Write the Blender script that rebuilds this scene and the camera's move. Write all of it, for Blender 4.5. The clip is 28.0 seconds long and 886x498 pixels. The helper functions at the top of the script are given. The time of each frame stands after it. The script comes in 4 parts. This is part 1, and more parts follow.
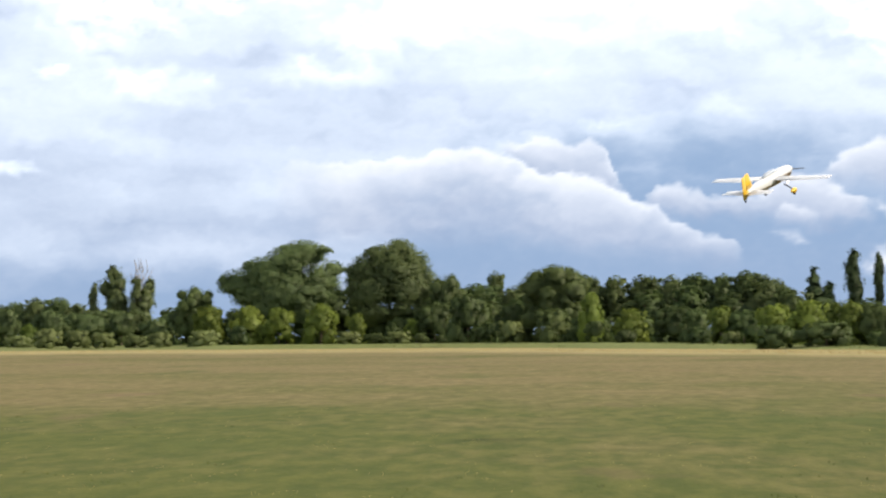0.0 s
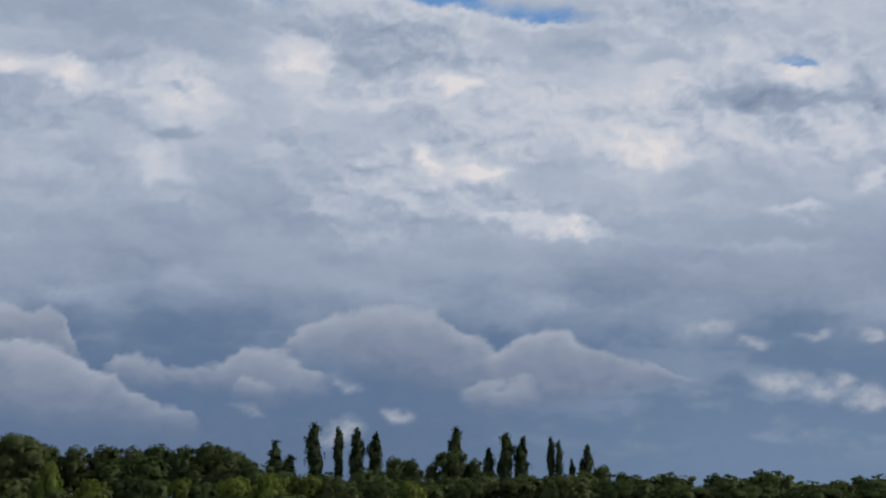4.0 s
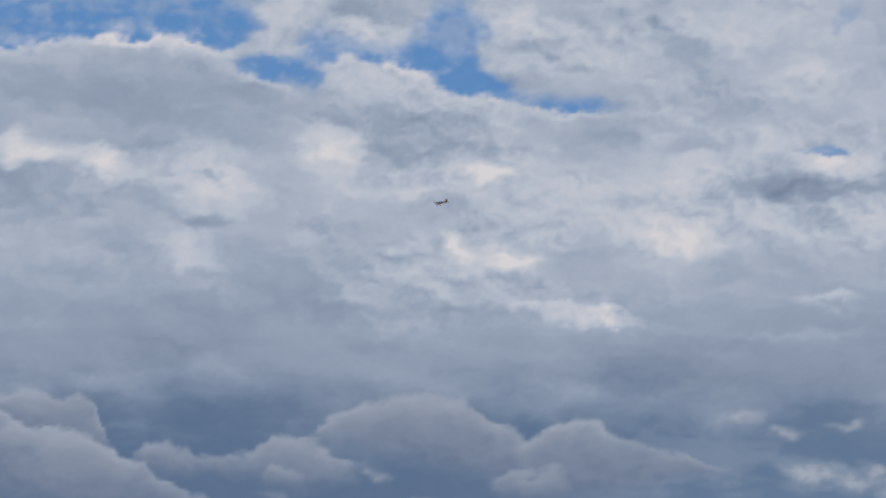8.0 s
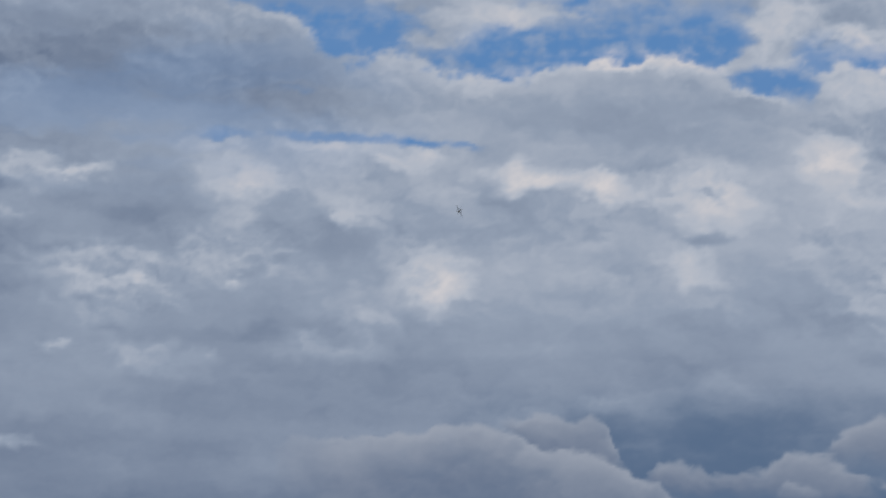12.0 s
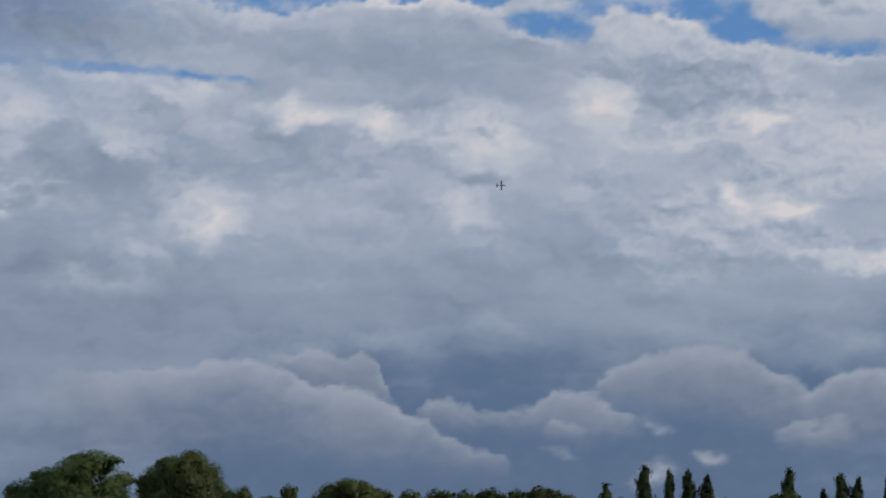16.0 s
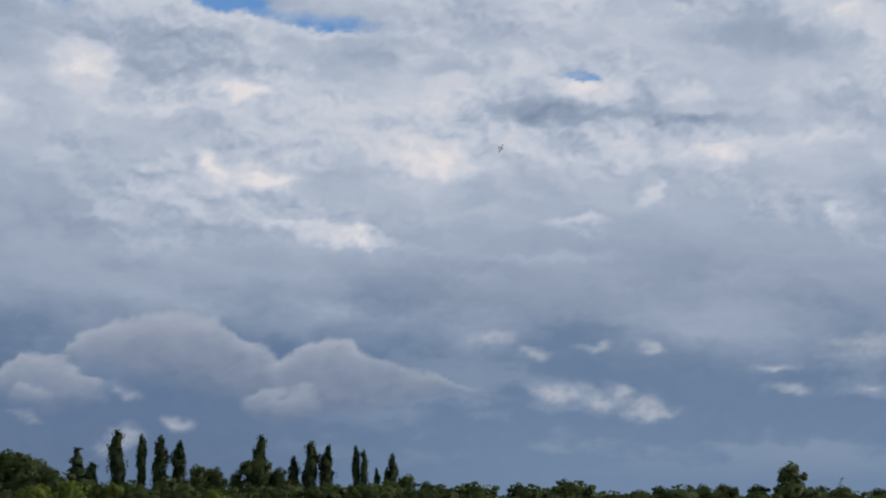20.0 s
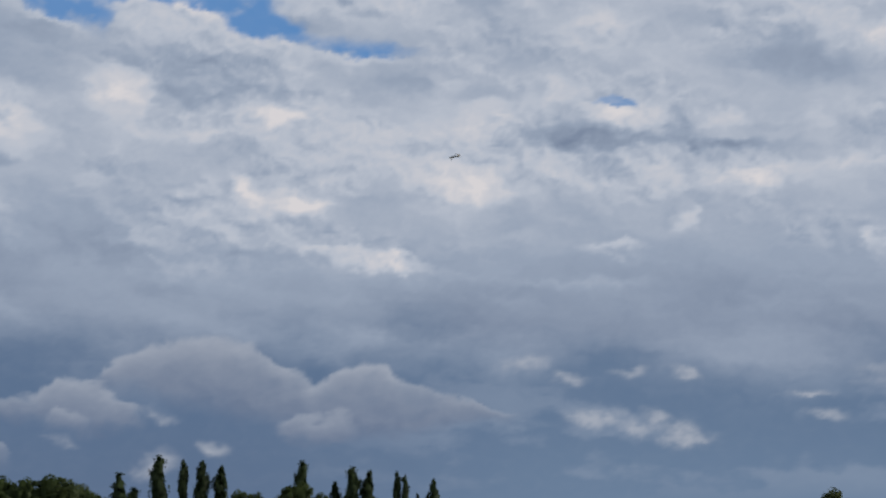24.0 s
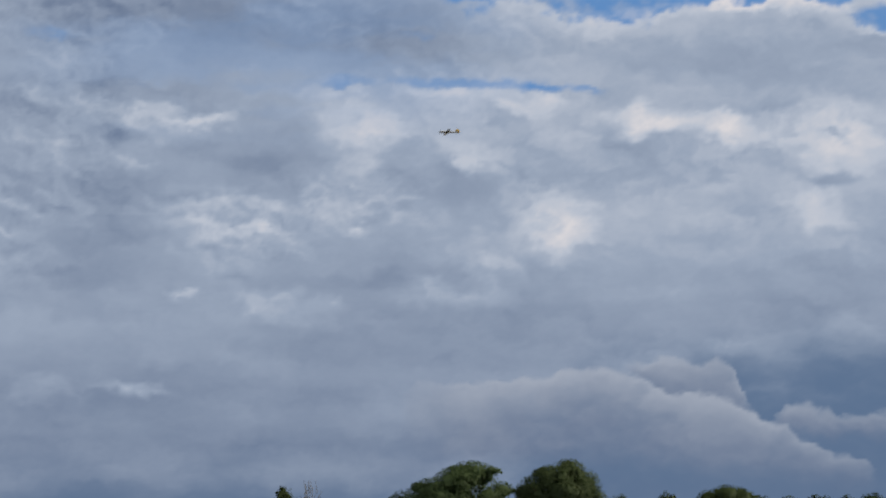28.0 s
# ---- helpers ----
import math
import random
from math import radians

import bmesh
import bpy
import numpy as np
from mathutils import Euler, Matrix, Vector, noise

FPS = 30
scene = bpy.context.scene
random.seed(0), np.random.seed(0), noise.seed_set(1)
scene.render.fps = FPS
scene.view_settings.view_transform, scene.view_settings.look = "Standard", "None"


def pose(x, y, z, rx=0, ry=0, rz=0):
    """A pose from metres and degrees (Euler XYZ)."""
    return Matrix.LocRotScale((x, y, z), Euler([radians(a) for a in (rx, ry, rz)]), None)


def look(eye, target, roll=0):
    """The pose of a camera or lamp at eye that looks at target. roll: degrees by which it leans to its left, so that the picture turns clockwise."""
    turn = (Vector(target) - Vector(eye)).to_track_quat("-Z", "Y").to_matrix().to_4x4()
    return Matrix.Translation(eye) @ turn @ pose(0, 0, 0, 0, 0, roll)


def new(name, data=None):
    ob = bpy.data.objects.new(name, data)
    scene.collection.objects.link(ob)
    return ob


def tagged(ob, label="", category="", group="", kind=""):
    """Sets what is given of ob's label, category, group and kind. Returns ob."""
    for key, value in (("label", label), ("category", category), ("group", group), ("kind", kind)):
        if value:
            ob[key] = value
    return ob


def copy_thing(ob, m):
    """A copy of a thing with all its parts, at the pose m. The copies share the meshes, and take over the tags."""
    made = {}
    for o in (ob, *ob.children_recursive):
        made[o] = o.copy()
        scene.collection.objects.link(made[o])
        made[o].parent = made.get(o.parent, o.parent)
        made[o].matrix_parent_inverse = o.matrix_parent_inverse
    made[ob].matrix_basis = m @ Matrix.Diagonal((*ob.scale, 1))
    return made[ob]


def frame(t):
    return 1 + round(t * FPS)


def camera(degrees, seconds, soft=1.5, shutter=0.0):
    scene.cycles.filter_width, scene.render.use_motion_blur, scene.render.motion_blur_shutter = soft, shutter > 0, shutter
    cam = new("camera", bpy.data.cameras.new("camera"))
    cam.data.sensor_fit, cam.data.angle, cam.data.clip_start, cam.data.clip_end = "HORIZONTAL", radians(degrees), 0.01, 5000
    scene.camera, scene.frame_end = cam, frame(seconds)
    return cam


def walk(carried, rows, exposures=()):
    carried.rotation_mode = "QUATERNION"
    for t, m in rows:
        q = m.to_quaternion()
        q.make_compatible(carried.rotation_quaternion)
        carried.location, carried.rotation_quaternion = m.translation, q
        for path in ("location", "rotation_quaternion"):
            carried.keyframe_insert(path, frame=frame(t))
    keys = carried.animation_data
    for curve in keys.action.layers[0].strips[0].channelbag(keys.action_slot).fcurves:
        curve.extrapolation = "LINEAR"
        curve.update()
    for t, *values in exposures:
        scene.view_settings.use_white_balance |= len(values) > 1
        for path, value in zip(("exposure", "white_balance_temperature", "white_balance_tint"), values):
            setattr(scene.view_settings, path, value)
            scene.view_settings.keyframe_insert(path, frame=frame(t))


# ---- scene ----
# camera: a long lens on one spot, panned after the aircraft
cam = camera(24.0, 28.0, soft=2.1, shutter=0.08)
EYE = (0.0, 0.0, 1.7)
VIEW = [(0, 0.00, 2.44, -0.59), (0.2, 3.04, 2.32, -0.61), (0.5, 5.40, 2.47, -0.52), (0.7, 6.97, 2.97, -0.67), (1, 9.48, 5.75, -0.12),
        (1.2, 10.66, 7.08, 0.27), (1.5, 10.71, 8.06, 0.15), (1.7, 10.25, 7.61, 0.03), (2, 9.81, 7.47, 0.26), (2.5, 9.98, 7.46, -0.24),
        (3, 11.92, 6.88, -0.51), (3.5, 12.94, 7.01, -0.27), (5.5, 20.15, 7.11, 0.57), (6, 18.56, 7.83, 0.57), (6.5, 18.19, 8.26, 0.68),
        (7, 18.20, 8.50, 0.65), (7.5, 16.78, 9.27, 0.55), (8, 13.65, 9.50, 0.33), (8.5, 10.69, 9.55, 0.34), (9, 9.48, 9.65, 0.34),
        (9.5, 8.03, 9.50, 0.13), (10, 5.77, 9.42, -0.08), (10.5, 3.53, 9.42, -0.17), (11, 2.16, 9.66, -0.22), (11.5, 0.88, 9.86, -0.14),
        (12, -0.47, 10.01, -0.22), (12.5, -1.22, 10.03, -0.46), (14.5, -2.10, 9.77, -0.09), (15, 1.10, 9.39, -0.16), (15.5, 3.75, 9.16, -0.09),
        (16, 5.66, 8.24, -0.14), (16.5, 7.24, 6.68, -0.19), (17, 9.01, 6.77, -0.03), (17.5, 10.53, 7.00, -0.13), (18, 12.17, 7.09, 0.03),
        (18.5, 14.35, 7.18, 0.15), (19, 16.35, 7.23, 0.10), (19.5, 17.94, 7.28, -0.00), (20, 19.98, 7.32, 0.19), (20.5, 20.91, 7.33, 0.03),
        (22.5, 20.71, 8.25, 0.01), (23, 20.67, 8.10, 0.07), (23.5, 21.57, 7.93, 0.05), (24, 18.84, 8.01, 0.28), (24.5, 16.05, 8.02, 0.17),
        (25, 13.53, 8.09, 0.36), (25.5, 11.78, 7.95, 0.30), (26, 11.01, 8.09, 0.33), (26.5, 7.25, 7.96, 0.17), (27, 3.16, 8.08, -0.20),
        (27.5, -0.85, 8.17, -0.48), (28, -4.57, 8.53, -0.57)]


def aim(bearing, rise, lean):
    """Pose of the camera: degrees to the right, up, and lean to its left."""
    return pose(*EYE, 90 + rise, 0, -bearing) @ pose(0, 0, 0, 0, 0, lean)


walk(cam, [(t, aim(b, r, l)) for t, b, r, l in VIEW],
     exposures=[(0, 1.49, 7350, 10), (0.5, 1.20, 7250, 10), (0.8, 0.97, 7080, 10), (1.2, 0.68, 6900, 10), (1.7, 0.36, 6700, 10), (2.5, 0.12, 6600, 10), (3.2, 0.06, 6550, 10), (6.0, 0.07, 6550, 10),
                (8.0, -0.05, 6500, 10), (10.0, -0.12, 6500, 10), (12.5, -0.14, 6500, 10), (15.0, -0.13, 6500, 10), (16.0, -0.12, 6500, 10), (17.0, 0.07, 6550, 10), (20, 0.11, 6550, 10), (24, -0.03, 6550, 10), (26, -0.03, 6520, 10), (28, 0.02, 6500, 10)])

# ---- world and sun ----
SUN_BEARING, SUN_RISE = 105.0, 42.0
world = bpy.data.worlds.new("sky")
scene.world = world
world.use_nodes = True
wt = world.node_tree
wt.nodes.clear()
w_out = wt.nodes.new("ShaderNodeOutputWorld")
w_bg = wt.nodes.new("ShaderNodeBackground")
w_sky = wt.nodes.new("ShaderNodeTexSky")
w_sky.sky_type = "NISHITA"
w_sky.sun_disc = False
w_sky.sun_elevation = radians(SUN_RISE)
w_sky.sun_rotation = radians(SUN_BEARING)
w_bg.inputs["Strength"].default_value = 0.112
w_co = wt.nodes.new("ShaderNodeTexCoord")
w_noise = wt.nodes.new("ShaderNodeTexNoise")
w_noise.inputs["Scale"].default_value = 3.5
w_noise.inputs["Detail"].default_value = 6
w_map = wt.nodes.new("ShaderNodeMapRange")
w_map.inputs["From Min"].default_value = 0.36
w_map.inputs["From Max"].default_value = 0.56
w_mix = wt.nodes.new("ShaderNodeMix")
w_mix.data_type = "RGBA"
w_mix.inputs["B"].default_value = (3.3, 3.45, 3.8, 1)
wt.links.new(w_co.outputs["Generated"], w_noise.inputs["Vector"])
wt.links.new(w_noise.outputs["Fac"], w_map.inputs["Value"])
wt.links.new(w_map.outputs["Result"], w_mix.inputs["Factor"])
wt.links.new(w_sky.outputs["Color"], w_mix.inputs["A"])
wt.links.new(w_mix.outputs["Result"], w_bg.inputs["Color"])
wt.links.new(w_bg.outputs["Background"], w_out.inputs["Surface"])

sun = new("sun", bpy.data.lights.new("sun", "SUN"))
sun.data.energy = 2.0
sun.data.angle = radians(9)
sun.data.color = (1.0, 0.93, 0.82)
sb, sr = radians(SUN_BEARING), radians(SUN_RISE)
sun.matrix_world = look((60 * math.sin(sb) * math.cos(sr), 60 * math.cos(sb) * math.cos(sr), 60 * math.sin(sr)), (0, 0, 0))


# ---- helpers of the scene ----
def at(bearing, d, z=0.0):
    """A place by its bearing (degrees right of the first view) and its distance."""
    a = radians(bearing)
    return Vector((d * math.sin(a), d * math.cos(a), z))


def mesh_of(name, verts, faces, material=None, smooth=False):
    me = bpy.data.meshes.new(name)
    me.from_pydata([tuple(v) for v in verts], [], [tuple(f) for f in faces])
    if material:
        me.materials.append(material)
    if smooth:
        me.polygons.foreach_set("use_smooth", [True] * len(me.polygons))
    me.update()
    return me


def part(name, bm, material, parent, label="", smooth=True):
    """One bmesh as one mesh object under its thing or part."""
    me = bpy.data.meshes.new(name)
    bm.to_mesh(me)
    bm.free()
    for m in material if isinstance(material, list) else [material]:
        me.materials.append(m)
    if smooth:
        me.polygons.foreach_set("use_smooth", [True] * len(me.polygons))
    ob = new(name, me)
    ob.parent = parent
    return tagged(ob, label)


class Nodes:
    """Short hand for node trees."""

    def __init__(self, tree):
        self.tree = tree
        self.tree.nodes.clear()

    def put(self, socket, value):
        if isinstance(value, bpy.types.NodeSocket):
            self.tree.links.new(value, socket)
        elif value is not None:
            socket.default_value = value

    def math(self, op, a, b=None, c=None, clamp=False):
        n = self.tree.nodes.new("ShaderNodeMath")
        n.operation, n.use_clamp = op, clamp
        for s, v in zip(n.inputs, (a, b, c)):
            self.put(s, v)
        return n.outputs[0]

    def vec(self, op, a, b=None, c=None, scale=None):
        n = self.tree.nodes.new("ShaderNodeVectorMath")
        n.operation = op
        for s, v in zip(n.inputs, (a, b, c)):
            self.put(s, v)
        if scale is not None:
            self.put(n.inputs["Scale"], scale)
        return n.outputs["Value" if op in ("LENGTH", "DOT_PRODUCT") else "Vector"]

    def ramp(self, value, lo, hi, to_lo=0.0, to_hi=1.0, smooth=True):
        n = self.tree.nodes.new("ShaderNodeMapRange")
        n.interpolation_type = "SMOOTHSTEP" if smooth else "LINEAR"
        for k, v in zip(("Value", "From Min", "From Max", "To Min", "To Max"), (value, lo, hi, to_lo, to_hi)):
            self.put(n.inputs[k], v)
        return n.outputs["Result"]

    def noise(self, vector, scale, detail=4.0, rough=0.5, colour=False, lac=2.0):
        n = self.tree.nodes.new("ShaderNodeTexNoise")
        for k, v in zip(("Vector", "Scale", "Detail", "Roughness", "Lacunarity"), (vector, scale, detail, rough, lac)):
            self.put(n.inputs[k], v)
        return n.outputs["Color" if colour else "Fac"]

    def mix(self, fac, a, b):
        n = self.tree.nodes.new("ShaderNodeMix")
        n.data_type = "RGBA"
        self.put(n.inputs["Factor"], fac)
        self.put(n.inputs["A"], a if isinstance(a, bpy.types.NodeSocket) else (*a, 1))
        self.put(n.inputs["B"], b if isinstance(b, bpy.types.NodeSocket) else (*b, 1))
        return n.outputs["Result"]

    def node(self, kind):
        return self.tree.nodes.new(kind)


def material(name):
    m = bpy.data.materials.new(name)
    m.use_nodes = True
    return m, Nodes(m.node_tree)


def surface(name, colour, rough=0.6, metal=0.0, vary=0.12, grain=8.0, bump=0.0, coat=0.0):
    """A plain painted or natural surface with two scales of variation."""
    m, n = material(name)
    co = n.node("ShaderNodeTexCoord").outputs["Object"]
    a = n.noise(co, grain, 5)
    b = n.noise(co, grain * 6, 3)
    f = n.math("MULTIPLY_ADD", n.math("ADD", a, b), vary, 1 - vary)
    p = n.node("ShaderNodeBsdfPrincipled")
    c = n.vec("SCALE", tuple(colour), scale=f)
    n.put(p.inputs["Base Color"], c)
    n.put(p.inputs["Roughness"], n.math("MULTIPLY_ADD", b, 0.15, rough - 0.07))
    p.inputs["Metallic"].default_value = metal
    p.inputs["Coat Weight"].default_value = coat
    if bump:
        bn = n.node("ShaderNodeBump")
        bn.inputs["Strength"].default_value = bump
        n.put(bn.inputs["Height"], b)
        n.put(p.inputs["Normal"], bn.outputs["Normal"])
    n.put(n.node("ShaderNodeOutputMaterial").inputs["Surface"], p.outputs[0])
    return m


# ---- the cloudy sky: one far shell that drifts with the wind ----
def srgb(r, g, b):
    return tuple(((v / 255 + 0.055) / 1.055) ** 2.4 for v in (r, g, b))


def lattice(x, y, seed):
    """Gradient noise, about -0.7 to 0.7."""
    xi, yi = np.floor(x).astype(np.int64), np.floor(y).astype(np.int64)
    fx, fy = x - xi, y - yi
    u, v = fx * fx * fx * (fx * (fx * 6 - 15) + 10), fy * fy * fy * (fy * (fy * 6 - 15) + 10)

    def corner(i, j):
        h = ((xi + i) * 374761393 + (yi + j) * 668265263 + seed * 2147483647) & 0xffffffff
        h = ((h ^ (h >> 13)) * 1274126177) & 0xffffffff
        k = ((h ^ (h >> 16)) & 1023) * (math.tau / 1024)
        return np.cos(k) * (fx - i) + np.sin(k) * (fy - j)
    a, b = corner(0, 0), corner(0, 1)
    a, b = a + u * (corner(1, 0) - a), b + u * (corner(1, 1) - b)
    return a + v * (b - a)


def cloud_noise(x, y, seed, octaves=5, rough=0.5, lumpy=False):
    """Layered noise round 0; lumpy gives rounded tops with sharp creases."""
    out, amp = 0.0, 1.0
    for k in range(octaves):
        n = lattice(x + 7.3 * k, y - 3.1 * k, seed + k)
        out = out + amp * ((0.27 - np.sqrt(n * n + 0.006)) * 1.6 if lumpy else n)
        amp *= rough
        x, y = x * 2.03, y * 2.03
    return out


def step(v, lo, hi, a=0.0, b=1.0):
    s = np.clip((v - lo) / (hi - lo), 0, 1)
    return a + (b - a) * s * s * (3 - 2 * s)


def oval(place, a, e, rx, ry, rot):
    """Distance from the middle of a turned oval, 1 on its rim."""
    c, s = math.cos(radians(rot)), math.sin(radians(rot))
    x, y = place[0] - a, place[1] - e
    return np.hypot((c * x + s * y) / rx, (c * y - s * x) / ry)


def joined(one, two, k=0.15):
    """The higher of two fields, melted together where they meet."""
    h = np.maximum(k - np.abs(one - two), 0) / k
    return np.maximum(one, two) + h * h * k * 0.25


def open_gaps(place):
    """The open blue in the deck."""
    total, most = np.zeros_like(place[0]), np.zeros_like(place[0])

    def gap(a, e, rx, ry, rot, amp):
        o = oval(place, a, e, rx, ry, rot)
        total[:] += step(o, 0.0, 1.75, amp, 0.0)
        most[:] = np.maximum(most, step(o, 0.6, 2.0, amp, 0.0))
    gap(4.07, 15.61, 2.64, 0.53, 0, 1.00)
    gap(7.23, 15.43, 0.93, 0.62, -20, 0.80)
    gap(13.62, 15.09, 1.16, 1.24, 20, 1.00)
    gap(8.68, 14.32, 0.85, 0.34, -15, 0.80)
    gap(9.78, 15.04, 0.54, 0.70, 0, 0.70)
    gap(16.81, 13.51, 1.79, 0.26, -5, 1.00)
    gap(24.14, 12.04, 0.56, 0.12, 0, 0.90)
    gap(14.42, 14.17, 0.93, 0.39, 0, 0.90)
    gap(-3.45, 15.74, 1.09, 0.70, -30, 0.80)
    gap(1.03, 15.33, 1.86, 0.70, 5, 1.00)
    gap(6.95, 15.56, 0.93, 0.54, 0, 0.90)
    gap(8.99, 14.43, 0.78, 0.47, -20, 0.80)
    gap(-6.55, 13.06, 0.80, 0.10, 0, 0.48)
    gap(-0.56, 12.90, 1.24, 0.14, -2, 0.90)
    gap(-4.85, 14.41, 0.47, 0.16, 0, 0.50)
    gap(-12.34, 12.97, 0.47, 0.09, 0, 0.60)
    gap(-4.19, 16.70, 3.11, 0.47, -8, 1.00)
    gap(24.11, 12.08, 0.50, 0.12, 0, 0.90)
    gap(-14.86, 14.29, 0.70, 0.19, 0, 0.60)
    gap(1.13, 15.12, 1.09, 0.22, 0, 0.90)
    gap(7.98, 14.44, 0.62, 0.31, 0, 0.80)
    gap(24.70, 15.63, 0.62, 0.39, 30, 0.60)
    gap(-6.86, 13.21, 1.09, 0.16, 0, 0.42)
    gap(-2.88, 13.11, 1.86, 0.14, -2, 0.52)
    gap(11.85, 14.86, 2.02, 0.40, -8, 0.80)
    gap(-3.68, 13.10, 1.71, 0.11, -2, 0.48)
    gap(-2.60, 15.95, 1.60, 0.45, -18, 0.80)
    gap(5.20, 16.40, 2.60, 0.60, -5, 0.95)
    return total, most


def deck_light(place):
    """Thin, sunlit and thick, shaded parts of the deck."""
    total = np.zeros_like(place[0])

    def glow(a, e, rx, ry, rot, amp):
        # lit parts end sharply towards the sun (upper right) and run out softly on the other side
        r = oval(place, a, e, rx, ry, rot)
        sunward = ((place[0] - a) / rx + (place[1] - e) / ry) / (1.414 * r + 0.25)
        total[:] += step(r * (1 + (0.38 if amp > 0 else -0.2) * sunward), 0.0, 1.8, amp, 0.0)
        if amp > 0.22:
            total[:] -= step(oval(place, a - 1.0 * min(rx, 1.0), e - 0.7 * ry, 1.1 * rx, 1.1 * ry, rot), 0.0, 1.7, 0.22 * amp, 0.0)
    glow(7.10, 11.43, 1.16, 0.62, -15, 0.45)
    glow(6.40, 9.54, 0.75, 0.40, 0, 0.40)
    glow(4.98, 11.63, 1.40, 0.39, -12, 0.25)
    glow(-0.89, 9.59, 0.85, 0.93, 0, 0.50)
    glow(-2.60, 7.94, 0.70, 0.62, 0, 0.30)
    glow(2.00, 12.11, 1.16, 0.43, -10, 0.28)
    glow(3.88, 11.77, 0.62, 0.43, 0, 0.25)
    glow(14.75, 11.76, 0.85, 0.25, 0, 0.45)
    glow(13.86, 9.36, 0.39, 0.40, 0, 0.45)
    glow(15.22, 9.27, 0.56, 0.22, 5, 0.55)
    glow(16.56, 7.83, 1.94, 0.17, -7, 0.42)
    glow(17.71, 7.55, 0.85, 0.14, -3, 0.35)
    glow(20.12, 9.93, 1.16, 0.70, 0, 0.35)
    glow(10.50, 12.27, 0.70, 0.78, 30, 0.28)
    glow(12.07, 10.95, 1.09, 0.78, -20, 0.18)
    glow(15.67, 10.20, 1.09, 0.62, 0, 0.20)
    glow(4.02, 5.78, 0.75, 0.16, 0, 0.25)
    glow(20.16, 11.68, 1.09, 0.47, 0, 0.25)
    glow(11.77, 12.65, 1.86, 0.54, -10, -0.20)
    glow(1.09, 10.71, 1.55, 0.54, -10, -0.18)
    glow(6.88, 8.48, 2.17, 0.31, -5, 0.12)
    glow(10.58, 15.36, 1.86, 0.50, -8, 0.45)
    glow(15.22, 15.70, 1.16, 0.43, 0, 0.40)
    glow(12.02, 14.84, 0.78, 0.28, -10, 0.30)
    glow(4.87, 15.19, 2.02, 0.19, -4, 0.40)
    glow(23.14, 15.09, 2.64, 0.78, -20, 0.20)
    glow(23.42, 14.16, 1.09, 0.47, 0, 0.30)
    glow(21.58, 15.29, 0.93, 0.62, 0, 0.25)
    glow(14.75, 11.65, 0.75, 0.22, 0, 0.45)
    glow(19.94, 11.26, 0.93, 0.43, 0, 0.30)
    glow(10.46, 12.12, 0.78, 0.70, -30, 0.25)
    glow(23.04, 11.04, 2.56, 0.31, 0, -0.26)
    glow(21.39, 13.69, 2.64, 0.70, -10, -0.30)
    glow(13.31, 12.85, 1.48, 0.40, 0, -0.22)
    glow(5.41, 12.84, 2.64, 0.43, -4, -0.18)
    glow(16.02, 13.24, 1.86, 0.34, 0, 0.15)
    glow(2.04, 11.93, 0.62, 0.54, 0, 0.28)
    glow(19.49, 12.43, 0.62, 0.31, 0, 0.30)
    glow(7.63, 11.75, 1.09, 0.54, -10, 0.25)
    glow(14.79, 11.76, 0.70, 0.19, 0, 0.40)
    glow(27.75, 9.95, 0.93, 0.37, 0, 0.42)
    glow(26.11, 8.99, 0.34, 0.22, -30, 0.45)
    glow(30.45, 10.31, 1.71, 0.19, 4, 0.40)
    glow(24.41, 11.66, 0.93, 0.40, 0, 0.32)
    glow(20.47, 9.82, 0.70, 0.62, 0, 0.25)
    glow(22.20, 9.51, 0.39, 0.16, 0, 0.25)
    glow(31.32, 8.18, 0.39, 0.22, -30, 0.38)
    glow(24.16, 8.06, 0.78, 0.14, 3, 0.32)
    glow(31.29, 13.55, 1.71, 0.50, -20, 0.42)
    glow(23.61, 7.15, 1.71, 0.12, 0, 0.18)
    glow(23.31, 11.21, 2.33, 0.26, 0, -0.32)
    glow(27.22, 10.77, 1.48, 0.17, -5, -0.38)
    glow(28.19, 13.35, 1.86, 0.59, -15, -0.35)
    glow(31.39, 11.12, 1.71, 0.43, 0, -0.28)
    glow(29.71, 11.40, 0.70, 0.28, 0, 0.25)
    glow(27.23, 11.54, 0.62, 0.28, 0, 0.25)
    glow(22.52, 12.14, 0.62, 0.62, 0, 0.22)
    glow(29.05, 8.97, 1.40, 0.62, 0, -0.15)
    glow(-6.16, 11.91, 0.93, 0.78, 0, 0.45)
    glow(-6.23, 10.67, 0.62, 0.47, 0, 0.15)
    glow(-0.65, 9.11, 0.85, 0.59, -10, 0.50)
    glow(-0.87, 10.23, 0.47, 0.28, 0, 0.28)
    glow(-12.47, 12.31, 1.71, 0.25, -5, 0.50)
    glow(-10.77, 12.05, 0.85, 0.25, 15, 0.45)
    glow(5.16, 15.22, 1.71, 0.14, 0, 0.45)
    glow(3.02, 15.31, 0.43, 0.22, 0, 0.30)
    glow(2.15, 12.02, 0.93, 0.37, 0, 0.28)
    glow(4.20, 11.81, 0.62, 0.37, 0, 0.22)
    glow(-4.57, 7.55, 0.70, 0.28, 0, 0.32)
    glow(-2.31, 8.11, 0.62, 0.25, 0, 0.28)
    glow(-3.56, 7.19, 0.93, 0.25, 0, 0.18)
    glow(-11.21, 7.41, 0.34, 0.14, 0, 0.35)
    glow(-6.38, 9.30, 0.31, 0.20, 0, 0.32)
